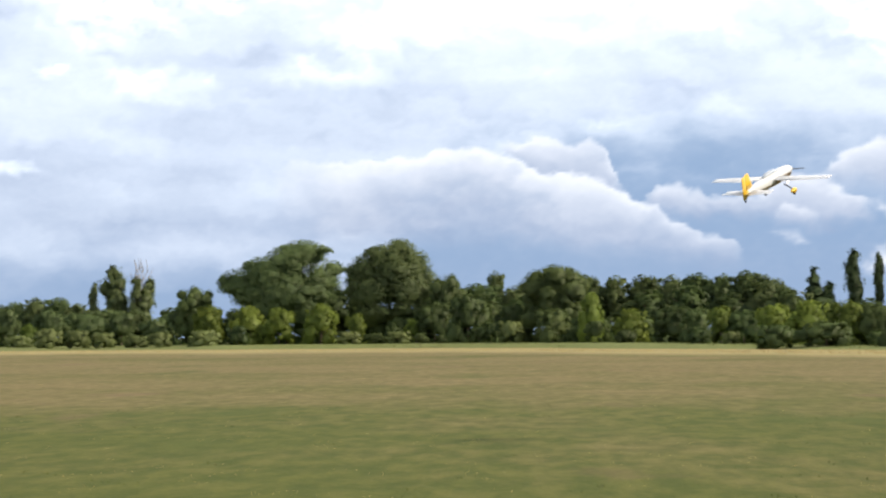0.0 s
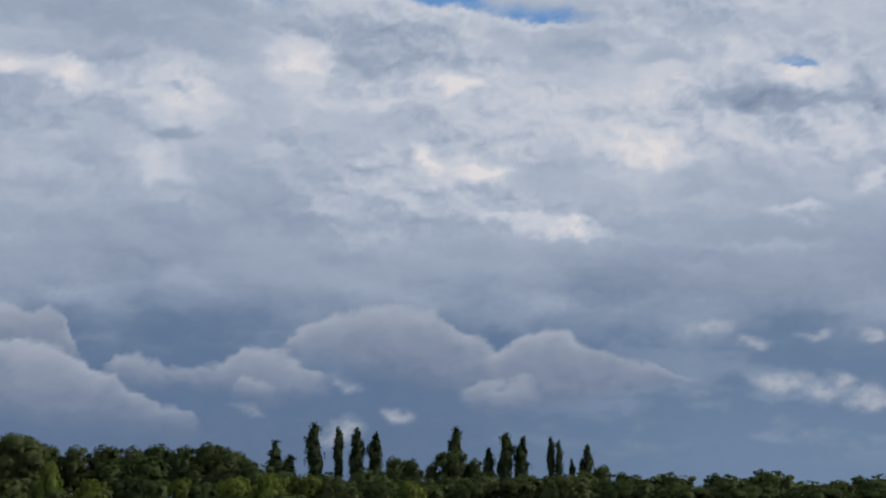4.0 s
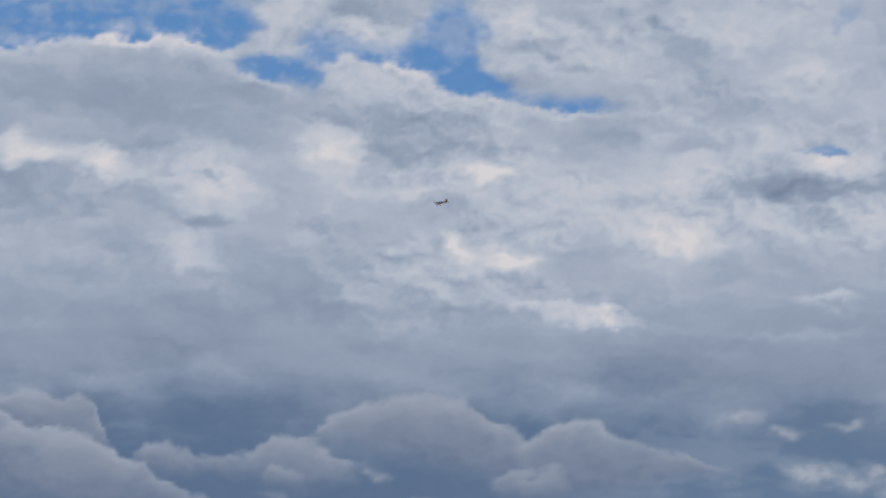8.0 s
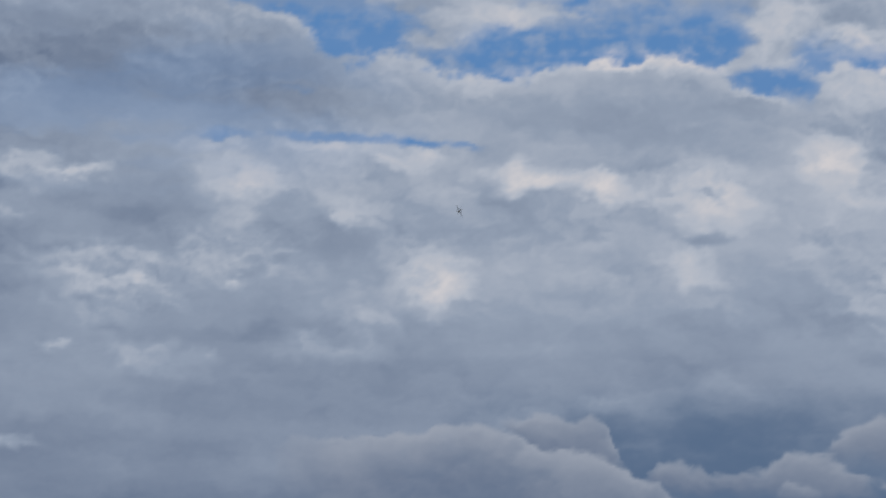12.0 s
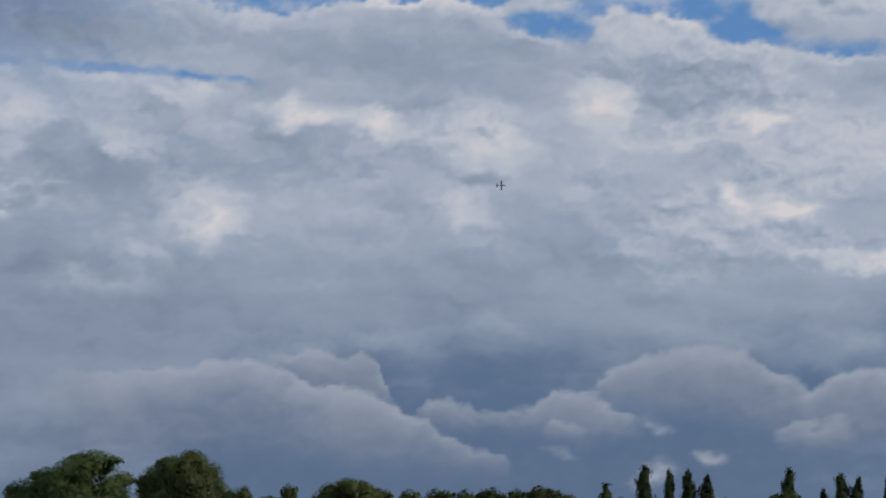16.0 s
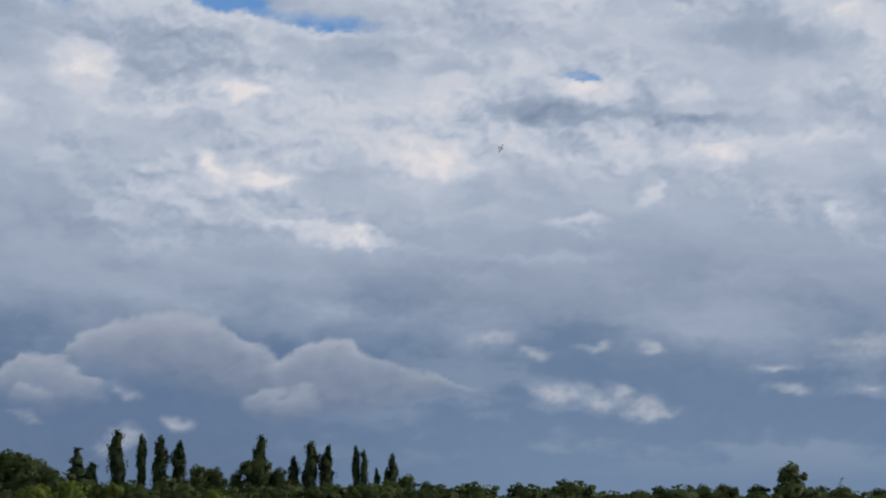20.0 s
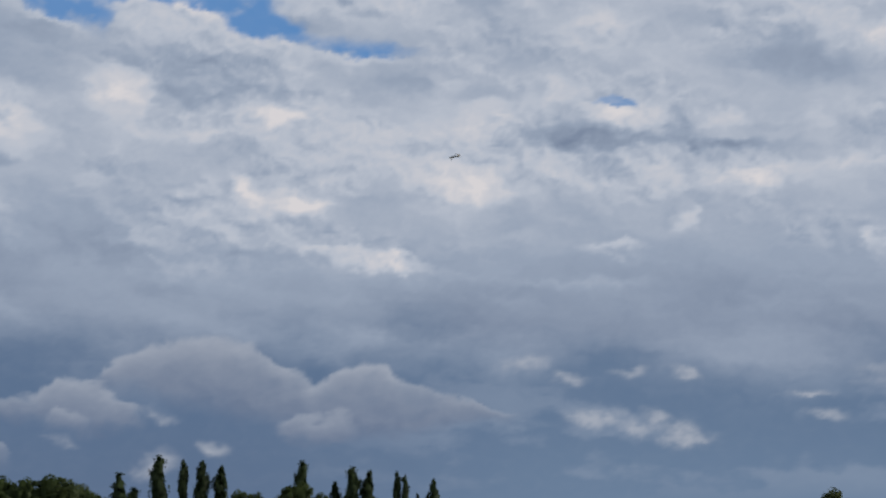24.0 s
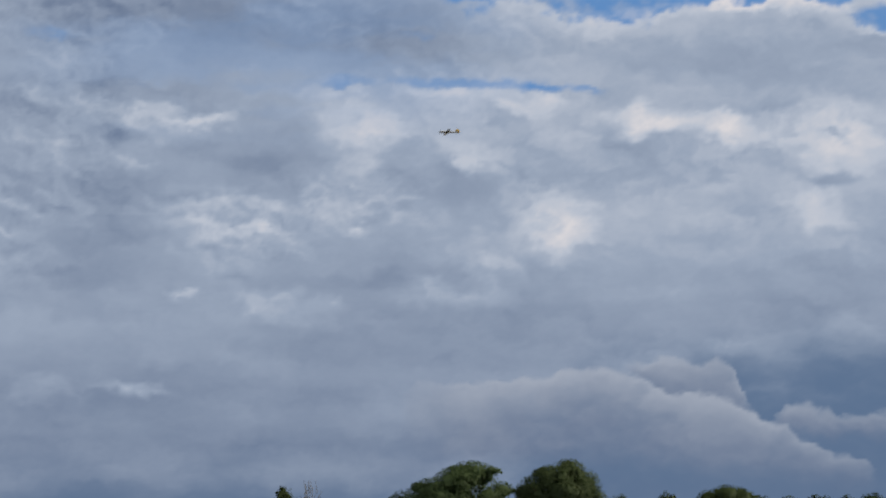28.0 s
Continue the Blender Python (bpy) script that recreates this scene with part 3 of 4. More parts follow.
def ground():
    """One sheet to the horizon; its rings follow the edge of the field."""
    verts, faces, uncut, verge = [(0, 0, 0)], [], [0.0], [0.0]
    rings = [(0.03, 0, 0, 0), (0.15, 0, 0, 0), (0.4, 0, 0, 0), (0.60, 0, 0, 0), (0.70, 0.8, 0, 0), (0.89, 1, 0, 0), (0.905, 0.1, 1, 0.07), (0.965, 0, 1, 1), (1.3, 0, 1, 1), (2.2, 0, 1, 1), (4.0, 0, 1, 1), (0, 0, 1, 1)]
    seg = 360
    for f, u, v, z in rings:
        for k in range(seg):
            b = k if k <= 180 else k - 360
            d = edge(b)
            wave = 1 + 0.02 * math.sin(k * 0.9) + 0.012 * math.sin(k * 2.3 + 1)
            verts.append(at(k, d * f * wave if f else 2995.0, z * bank(b)))
            uncut.append(u)
            verge.append(v)
    for k in range(seg):
        faces.append((0, 1 + (k + 1) % seg, 1 + k))
    for j in range(len(rings) - 1):
        for k in range(seg):
            a, c = 1 + j * seg + k, 1 + j * seg + (k + 1) % seg
            faces.append((a, c, c + seg, a + seg))
    me = mesh_of("ground", verts, faces, field_material())
    for key, values in (("uncut", uncut), ("verge", verge)):
        me.attributes.new(key, "FLOAT", "POINT").data.foreach_set("value", values)
    ob = new("ground", me)
    return tagged(ob, "wide mown grass airfield, green with dry straw streaks", "field", kind="structure")


ground()

# ---- foliage ----
def leaf_material(name, dark, light, tint=0.10, clear=0.38):
    m, n = material(name)
    geo = n.node("ShaderNodeNewGeometry")
    obj = n.node("ShaderNodeObjectInfo")
    co = n.node("ShaderNodeTexCoord").outputs["Object"]
    big = n.noise(co, 0.30, 3)
    f = n.math("ADD", n.math("MULTIPLY", geo.outputs["Random Per Island"], 0.11), n.math("MULTIPLY_ADD", big, 1.0, -0.08))
    col = n.mix(f, dark, light)
    hue = n.node("ShaderNodeHueSaturation")
    n.put(hue.inputs["Hue"], n.math("MULTIPLY_ADD", obj.outputs["Random"], 0.018, 0.494))
    n.put(hue.inputs["Value"], n.math("MULTIPLY_ADD", n.math("FRACT", n.math("MULTIPLY", obj.outputs["Random"], 7.31)), 0.34, 0.80))
    n.put(hue.inputs["Color"], col)
    ruffle = n.node("ShaderNodeBump")
    ruffle.inputs["Strength"].default_value = 0.28
    ruffle.inputs["Distance"].default_value = 0.45
    n.put(ruffle.inputs["Height"], n.noise(co, 1.2, 4, 0.55))
    d = n.node("ShaderNodeBsdfDiffuse")
    n.put(d.inputs["Normal"], ruffle.outputs["Normal"])
    n.put(d.inputs["Color"], hue.outputs["Color"])
    t = n.node("ShaderNodeBsdfTranslucent")
    n.put(t.inputs["Color"], hue.outputs["Color"])
    g = n.node("ShaderNodeBsdfGlossy")
    g.inputs["Roughness"].default_value = 0.5
    s = n.node("ShaderNodeMixShader")
    s.inputs[0].default_value = clear
    n.put(s.inputs[1], d.outputs[0])
    n.put(s.inputs[2], t.outputs[0])
    s2 = n.node("ShaderNodeMixShader")
    s2.inputs[0].default_value = 0.012
    n.put(s2.inputs[1], s.outputs[0])
    n.put(s2.inputs[2], g.outputs[0])
    n.put(n.node("ShaderNodeOutputMaterial").inputs["Surface"], s2.outputs[0])
    return m


LEAF_DARK = leaf_material("leaf_dark", (0.039, 0.061, 0.022), (0.114, 0.148, 0.048))
LEAF_SILVER = leaf_material("leaf_silver", (0.056, 0.087, 0.034), (0.158, 0.204, 0.078))
LEAF_PALE = leaf_material("leaf_pale", (0.088, 0.114, 0.038), (0.198, 0.228, 0.084))
LEAF_MID = leaf_material("leaf_mid", (0.035, 0.055, 0.020), (0.094, 0.128, 0.042))
LEAF_YELLOW = leaf_material("leaf_yellow", (0.072, 0.109, 0.021), (0.202, 0.251, 0.046))
LEAF_POPLAR = leaf_material("leaf_poplar", (0.028, 0.046, 0.022), (0.070, 0.100, 0.042))
LEAF_GREY = leaf_material("leaf_grey", (0.052, 0.074, 0.029), (0.128, 0.156, 0.060))
BARK = surface("bark", (0.11, 0.085, 0.06), 0.9, vary=0.3, grain=3, bump=0.4)
BARE = surface("bare_wood", (0.20, 0.18, 0.16), 0.9, vary=0.25, grain=3)


def limb(bm, a, b, ra, rb, seg=6):
    """A tapered branch from a to b."""
    a, b = Vector(a), Vector(b)
    q = (b - a).to_track_quat("Z", "Y")
    rings = []
    for c, r in ((a, ra), ((a + b) / 2 + Vector((random.uniform(-1, 1), random.uniform(-1, 1), 0)) * ra * 0.6, (ra + rb) / 2), (b, rb)):
        rings.append([bm.verts.new(c + q @ Vector((r * math.cos(2 * math.pi * k / seg), r * math.sin(2 * math.pi * k / seg), 0))) for k in range(seg)])
    for p, o in zip(rings, rings[1:]):
        for k in range(seg):
            bm.faces.new((p[k], p[(k + 1) % seg], o[(k + 1) % seg], o[k]))


def foliage(rng, lobes, count, size, upright):
    """Vertices, faces and outward ways of the leafy sprays that stand in bunches on a set of lobes (x, y, z, rx, rz)."""
    area = np.array([l[3] * (l[3] + l[4]) for l in lobes])
    pick_n = np.maximum(16, count * area / area.sum()).astype(int)
    pos, out = [], []
    for l, n in zip(lobes, pick_n):
        size3 = np.array([l[3], l[3], l[4]])
        bunches = int(np.clip(n / 12, 6, 160))
        c = rng.normal(size=(bunches, 3))
        c /= np.linalg.norm(c, axis=1)[:, None]
        c[:, 2] = np.where(c[:, 2] < -0.4, -c[:, 2], c[:, 2])
        reach = rng.uniform(0.64, 1.04, bunches)
        k = rng.integers(0, bunches, n)
        o = np.clip(rng.normal(size=(n, 3)), -1.3, 1.3) * np.array([0.5, 0.5, 0.5 + 0.4 * upright])
        spread = rng.uniform(0.16, 0.34, bunches)[k]
        p = c[k] * reach[k][:, None] + o * spread[:, None]
        p *= np.minimum(1.0, 1.10 / np.linalg.norm(p, axis=1))[:, None]
        pos.append(np.array(l[:3]) + p * size3)
        out.append(c[k])
    pos, out = np.concatenate(pos), np.concatenate(out)
    n = len(pos)
    nor = out + rng.normal(size=(n, 3)) * 0.35 + np.array([0, 0, 0.2])
    nor /= np.linalg.norm(nor, axis=1)[:, None]
    u = np.array([0, 0, 1.4 * upright]) + rng.normal(size=(n, 3)) * 0.6
    u -= nor * (u * nor).sum(1)[:, None]
    u /= np.linalg.norm(u, axis=1)[:, None]
    v = np.cross(nor, u)
    s = size * rng.uniform(0.55, 1.25, n)[:, None]
    u, v, dn = u * s * 1.15, v * s * 0.8, nor * s * 0.2
    verts = np.stack([pos - u * 0.9 - dn, pos + v * 0.55, pos + u * rng.uniform(0.7, 1.1, (n, 1)) - dn, pos - v * rng.uniform(0.5, 0.8, (n, 1))], 1).reshape(-1, 3)
    i = 4 * np.arange(n)
    return verts, np.stack([i, i + 3, i + 2, i + 1], 1), np.repeat(out, 4, 0)


def cores(lobes, k, fine):
    """The dense foliage inside the lobes: rough, torn masses, and their outward ways."""
    bm = bmesh.new()
    out_ways = []
    for l in lobes:
        c = Vector(l[:3])
        made = bmesh.ops.create_icosphere(bm, subdivisions=fine, radius=1.0, matrix=Matrix.LocRotScale(c, None, (l[3] * k, l[3] * k, l[4] * k)))
        g = 1.0 / max(l[3], 0.4)
        for v in made["verts"]:
            o = v.co - c
            out_ways.append(o.normalized())
            swell = 0.42 * noise.noise(v.co * (1.7 * g)) + 0.42 * noise.noise(v.co * (4.1 * g)) + 0.25 * noise.noise(v.co * (9.0 * g))
            v.co = c + o * (1 + swell)
    verts = [v.co.copy() for v in bm.verts]
    bm.verts.index_update()
    faces = [[v.index for v in f.verts] for f in bm.faces]
    bm.free()
    return np.array(verts), faces, np.array(out_ways)


def crown_mesh(name, seed, lobes, count, size, mat, upright=0.7, solid=0.70):
    """A crown in one mesh; its light runs over the whole crown and, more faintly, over each lobe."""
    rng = np.random.default_rng(seed)
    va, fa, wa = cores(lobes, solid, 3 if count > 20000 else 2)
    vb, fb, wb = foliage(rng, lobes, count, size, upright)
    co, ways = np.concatenate([va, vb]), np.concatenate([wa, wb])
    mid = np.array([vb[:, 0].mean(), vb[:, 1].mean(), np.percentile(vb[:, 2], 35)])
    whole = (co - mid) / np.percentile(np.abs(vb - mid), 90, axis=0)
    whole /= np.linalg.norm(whole, axis=1)[:, None] + 0.2
    rough = np.concatenate([rng.normal(size=va.shape) * 0.10, np.repeat(rng.normal(size=(len(vb) // 4, 3)) * 0.17, 4, 0)])
    nor = 0.40 * ways + 0.66 * whole + rough + np.array([0, 0, 0.16])
    nor /= np.linalg.norm(nor, axis=1)[:, None]
    me = mesh_of(name, co.tolist(), list(fa) + (fb + len(va)).tolist(), mat, True)
    me.normals_split_custom_set_from_vertices(nor.tolist())
    return me


def broad_lobes(seed, h, w, n, low=0.32, plume=1.0):
    """Lobes of a broad crown, h high and w wide."""
    r = random.Random(seed)
    out = [(0, 0, h * 0.52, w * 0.33, h * 0.30), (0.03 * w, 0, h * 0.74, w * 0.27, h * 0.22)]
    for k in range(n):
        a = k * 2.4 + r.uniform(-0.4, 0.4)
        z = low + (0.92 - low) * ((k + 0.5) / n)
        reach = w * 0.37 * math.sqrt(max(0.04, 1 - ((z - 0.45) / 0.54) ** 4)) * r.uniform(0.75, 1.08)
        q = r.choice((0.07, 0.09, 0.11, 0.14, 0.18, 0.21)) * w * (0.75 + 0.35 * (1 - z))
        out.append((reach * math.cos(a), reach * math.sin(a), z * h - q * 0.3 * plume, q / math.sqrt(plume), q * plume * r.uniform(0.65, 0.95)))
    return out


def column_lobes(seed, h, w, start=0.10, flare=0.0):
    """Upright plumes of a narrow crown; flare spreads them towards the top."""
    r = random.Random(seed)
    out = []
    n = 42
    for k in range(n):
        f = k / (n - 1)
        girth = min(1.0, 0.55 + 1.5 * f) * min(1.0, 0.48 + 2.4 * (1 - f)) * r.uniform(0.8, 1.12)
        a, o = r.uniform(0, 6.28), w * (0.26 * girth * math.sqrt(r.random()) + flare * f)
        tall = h * r.uniform(0.10, 0.17) * min(1.0, 0.45 + 1.8 * (1 - f))
        out.append((o * math.cos(a), o * math.sin(a), h * (start + (0.92 - start) * f), w * 0.27 * girth, tall))
    return out


KINDS = {}


def tree(kind, bearing, d, h, w, turn, label, category="tree", group=""):
    """A tree of a kind, h high and w wide; the first of its kind is built, the others are copies of it."""
    h0, w0, build = SPECIES[kind]
    z = lie(bearing, d)
    m = Matrix.Translation(at(bearing, d, z - 0.05)) @ pose(0, 0, 0, 0, 0, turn) @ Matrix.Diagonal((w / w0, w / w0, (h - z) / h0, 1))
    if kind not in KINDS:
        root = new(category if category != "tree" else "tree", None)
        build(root, kind, h0, w0)
        KINDS[kind] = root
        root.matrix_basis = m
        ob = root
    else:
        src = KINDS[kind]
        keep = src.scale.copy()
        src.scale = (1, 1, 1)
        ob = copy_thing(src, m)
        src.scale = keep
    return tagged(ob, label, category, group)


def wooden(root, h, w, reach, mat, r0, limbs):
    bm = bmesh.new()
    limb(bm, (0, 0, 0), (0, 0, h * reach), r0, r0 * 0.45, 8)
    for k in range(limbs):
        a = k * 2.4 + 0.5
        z = h * (0.25 + 0.4 * k / max(1, limbs))
        limb(bm, (0, 0, z), (w * 0.3 * math.cos(a), w * 0.3 * math.sin(a), z + h * 0.2), r0 * 0.4, r0 * 0.12, 5)
    return part("trunk", bm, mat, root)


def build_broad(seed, mat, count, size, lobes_n, low=0.32, plume=1.0):
    def build(root, kind, h, w):
        wooden(root, h, w, 0.65, BARK, 0.020 * h, 5)
        lobes = broad_lobes(seed, h, w, lobes_n, low, plume)
        ob = new("crown", crown_mesh("crown", seed, lobes, count, size, mat))
        ob.parent = root
    return build


# lobes of the two tallest trees (x, y, z, radius, half height)
TALL_L = [(-8, 0, 12.2, 4.2, 3.6), (-10.4, 1, 12.6, 2.4, 2.2), (-4, -2, 14.8, 4.0, 3.2), (0, 1, 12.8, 7.0, 6.2), (3.4, 0, 18.4, 4.8, 3.1), (1.2, -1, 17.2, 4.6, 3.4), (7, -1, 13.2, 3.8, 3.6),
          (9.2, 0, 15.4, 2.2, 1.9), (-6, -2, 10.0, 4.2, 3.4), (5, -2, 9.6, 4.4, 3.6), (0.5, -4, 9.5, 4.5, 4.0), (-4, -3, 6.2, 4.6, 3.6), (4, -3, 6.0, 4.6, 3.6)]
TALL_R = [(1.9, 0, 18.2, 3.4, 2.8), (-1.4, -1, 16.9, 3.6, 2.9), (-4.4, -1, 14.6, 3.2, 3.2), (4.6, 0, 15.4, 3.3, 3.6), (-5.8, 0, 12.2, 2.6, 3.2), (6.2, 0, 11.8, 2.9, 3.8), (0, 1, 12.0, 6.0, 5.6), (-3.5, -3, 9.6, 3.8, 3.6),
          (3.6, -3, 9.6, 4.0, 3.8), (1.4, -2, 14.4, 4.2, 3.6), (-5.2, -1, 8.8, 2.6, 2.8), (-2.6, -3, 5.4, 3.6, 3.2), (3.2, -3, 5.4, 3.8, 3.2)]


def build_tall(seed, lobes):
    def build(root, kind, h, w):
        r = random.Random(seed)
        wooden(root, h, w, 0.6, BARK, 0.022 * h, 6)
        tips = [(x + q * r.uniform(-0.8, 0.8), y + q * r.uniform(-0.9, 0.4), z + rz * r.uniform(-0.5, 0.62), q * r.uniform(0.30, 0.46), rz * r.uniform(0.30, 0.44)) for x, y, z, q, rz in lobes for k in range(3)]
        ob = new("crown", crown_mesh("crown", seed, lobes + tips, 42000, 0.24, LEAF_SILVER, 0.7, 0.62))
        ob.parent = root
    return build


def build_column(seed, mat, count, size):
    def build(root, kind, h, w):
        wooden(root, h, w, 0.85, BARK, 0.012 * h, 3)
        ob = new("crown", crown_mesh("crown", seed, column_lobes(seed, h, w), count, size, mat, 1.2, 0.55))
        ob.parent = root
    return build


def build_dying(seed):
    def build(root, kind, h, w):
        bm = bmesh.new()
        limb(bm, (0, 0, 0), (0.1 * w, 0, h * 0.75), 0.28, 0.1, 8)
        r = random.Random(seed)
        for k in range(46):
            a, z = r.uniform(0, 6.28), r.uniform(0.45, 0.86)
            s = Vector((0.1 * w * z + r.uniform(-0.2, 0.2) * w, r.uniform(-0.2, 0.2) * w, z * h))
            limb(bm, s, s + Vector((0.12 * w * math.cos(a) + 0.05 * w, 0.12 * w * math.sin(a), r.uniform(0.08, 0.15) * h)), 0.07, 0.025, 4)
        part("trunk", bm, BARE, root, "bare grey trunk with dead twigs at the top")
        lobes = [(x + 0.16 * w * (z / h), y, z, q, rz) for x, y, z, q, rz in column_lobes(seed, h * 0.80, w * 0.86, 0.10, 0.20)]
        ob = new("crown", crown_mesh("crown", seed, lobes, 5200, 0.26, LEAF_GREY, 1.2, 0.6))
        ob.parent = root
    return build


def build_spire(seed):
    def build(root, kind, h, w):
        wooden(root, h, w, 0.9, BARK, 0.014 * h, 3)
        r = random.Random(seed)
        lobes = []
        for k in range(9):
            f = k / 8
            rad = w * 0.5 * (1.0 - 0.80 * f)
            for j in range(3 if f < 0.6 else 1):
                a = r.uniform(0, 6.28)
                o = 0.35 * rad if f < 0.6 else 0
                lobes.append((o * math.cos(a), o * math.sin(a), h * (0.15 + 0.80 * f), rad * 0.75, h * 0.11))
        ob = new("crown", crown_mesh("crown", seed, lobes, 2600, 0.24, LEAF_POPLAR))
        ob.parent = root
    return build


SPECIES = {
    "broad_a": (20.0, 20.0, build_broad(11, LEAF_DARK, 22000, 0.24, 34, 0.28)),
    "broad_b": (20.0, 18.0, build_broad(23, LEAF_DARK, 22000, 0.24, 36, 0.22)),
    "tall_l": (21.7, 21.6, build_tall(13, TALL_L)),
    "tall_r": (21.4, 19.0, build_tall(17, TALL_R)),
    "wood_a": (12.0, 8.0, build_broad(31, LEAF_DARK, 5200, 0.27, 20, 0.15, 1.1)),
    "wood_b": (12.0, 7.0, build_broad(37, LEAF_MID, 5200, 0.27, 20, 0.12, 1.15)),
    "wood_c": (12.0, 7.0, build_broad(41, LEAF_GREY, 5200, 0.27, 18, 0.15, 1.2)),
    "wood_d": (12.0, 7.0, build_broad(45, LEAF_SILVER, 5200, 0.27, 20, 0.15, 1.2)),
    "hedge_s": (6.0, 7.5, build_broad(63, LEAF_SILVER, 5200, 0.19, 20, 0.06, 1.1)),
    "hedge_y": (6.5, 7.0, build_broad(53, LEAF_YELLOW, 5200, 0.19, 22, 0.08, 1.2)),
    "hedge_y2": (6.5, 7.0, build_broad(59, LEAF_YELLOW, 5200, 0.19, 20, 0.06, 1.35)),
    "hedge_g": (6.0, 7.5, build_broad(61, LEAF_MID, 5200, 0.19, 20, 0.06, 1.05)),
    "hedge_g2": (6.0, 7.5, build_broad(67, LEAF_DARK, 5200, 0.19, 22, 0.06, 1.15)),
    "shrub_a": (3.0, 5.5, build_broad(71, LEAF_DARK, 2400, 0.14, 14, 0.10)),
    "shrub_b": (3.0, 5.5, build_broad(73, LEAF_PALE, 2400, 0.14, 15, 0.10)),
    "shrub_low": (3.0, 5.5, build_broad(77, LEAF_MID, 3000, 0.14, 18, 0.12)),
    "shrub_round": (3.0, 3.0, build_broad(75, LEAF_DARK, 2400, 0.13, 14, 0.34)),
    "deep_wood": (12.0, 7.0, build_broad(43, LEAF_MID, 1200, 0.40, 8, 0.12)),
    "deep_hedge": (6.0, 7.5, build_broad(47, LEAF_DARK, 1200, 0.30, 8, 0.06)),
    "deep_shrub": (3.0, 5.5, build_broad(49, LEAF_DARK, 900, 0.22, 7, 0.10)),
    "poplar_a": (18.0, 3.0, build_column(81, LEAF_POPLAR, 3000, 0.24)),
    "poplar_b": (18.0, 2.8, build_column(83, LEAF_POPLAR, 3800, 0.24)),
    "poplar_c": (18.0, 2.6, build_column(89, LEAF_POPLAR, 3800, 0.24)),
    "old_poplar": (18.0, 4.4, build_column(91, LEAF_GREY, 3000, 0.24)),
    "dying": (20.0, 5.5, build_dying(97)),
    "spire": (13.0, 4.2, build_spire(101)),
}

BIG = [(-4.36, 421, 21.7, 23.4), (-1.50, 407, 21.4, 20.2), (0.06, 399, 14.1, 8.1), (3.08, 359, 14.5, 12.7)]
BIG0 = [(-6.80, 423, 12.7, 9.2)]
WOOD = [(1.45, 475, 17.3, 6.6), (0.98, 422, 13.0, 15.8), (1.99, 408, 12.1, 11.3), (3.93, 383, 13.4, 9.0), (4.71, 373, 12.9, 7.3), (5.48, 363, 12.7, 10.7), (6.26, 352, 12.2, 8.3), (6.96, 343, 12.3, 8.8), (7.58, 335, 11.8, 6.6), (8.28, 327, 12.1, 7.7), (8.79, 324, 11.2, 7.0), (9.28, 320, 9.5, 5.0), (13.35, 289, 9.0, 4.6), (13.81, 286, 8.6, 4.1), (14.38, 284, 8.1, 3.4), (15.55, 284, 8.6, 4.0), (14.95, 284, 9.9, 6.5)]
WOOD0 = [(-12.01, 486, 10.5, 9.2), (-11.64, 484, 11.2, 8.3), (-11.09, 480, 12.1, 9.1), (-10.44, 476, 12.0, 9.9), (-9.95, 472, 10.5, 9.0), (-9.24, 468, 9.1, 14.2), (-8.55, 463, 8.6, 12.3), (-7.49, 456, 7.9, 8.7)]
WOOD5 = [(8.47, 386, 13.4, 9.5), (9.15, 381, 12.1, 5.4), (9.45, 379, 10.5, 4.0), (19.02, 341, 8.9, 4.8), (19.53, 341, 7.7, 4.8), (20.59, 340, 7.3, 6.0), (19.85, 341, 6.3, 3.6), (21.23, 340, 6.4, 4.8), (22.05, 339, 7.5, 4.3), (23.32, 339, 8.1, 5.4), (24.24, 338, 5.8, 7.2), (25.39, 337, 6.3, 6.0), (25.88, 337, 7.0, 4.0), (26.46, 337, 6.4, 5.3), (27.04, 336, 7.3, 4.3), (27.65, 336, 7.3, 5.7), (28.51, 335, 7.2, 5.9), (29.41, 335, 10.8, 6.6), (30.24, 335, 7.0, 4.2), (30.81, 335, 7.0, 4.7), (31.73, 335, 6.6, 7.1)]
POPLAR = [(11.17, 430, 19.2, 3.3), (11.82, 430, 18.1, 2.2), (12.31, 430, 18.2, 3.0), (12.83, 430, 16.9, 2.7), (15.05, 430, 18.4, 3.0), (15.90, 430, 13.9, 2.0), (16.37, 430, 17.2, 3.3), (16.83, 430, 16.2, 2.8), (10.51, 430, 12.6, 3.0)]
POPLAR5 = [(17.62, 430, 16.1, 1.7), (17.82, 430, 15.6, 1.6), (18.19, 430, 11.6, 1.3), (18.61, 430, 14.8, 2.1), (18.46, 430, 11.8, 1.2)]
SPIRE = [(10.09, 374, 13.0, 4.1)]
DEAD = [(-9.51, 490, 15.9, 2.4), (-8.93, 486, 19.9, 5.3), (-8.34, 481, 21.0, 7.8)]
HEDGE_Y = [(-6.39, 417, 8.9, 7.4), (-5.30, 410, 8.6, 8.3), (-4.52, 405, 8.2, 7.1), (-3.38, 399, 8.7, 8.7), (-2.40, 394, 6.8, 4.8), (5.16, 315, 6.0, 6.0), (9.04, 270, 5.8, 6.2), (9.97, 263, 6.1, 6.4), (10.97, 255, 5.9, 5.5), (13.72, 235, 4.8, 5.1), (7.57, 283, 5.8, 4.6), (4.08, 329, 8.9, 4.5)]
HEDGE_Y0 = [(-6.49, 417, 8.5, 6.8), (-11.24, 449, 5.7, 4.9), (-4.88, 407, 5.1, 4.4)]
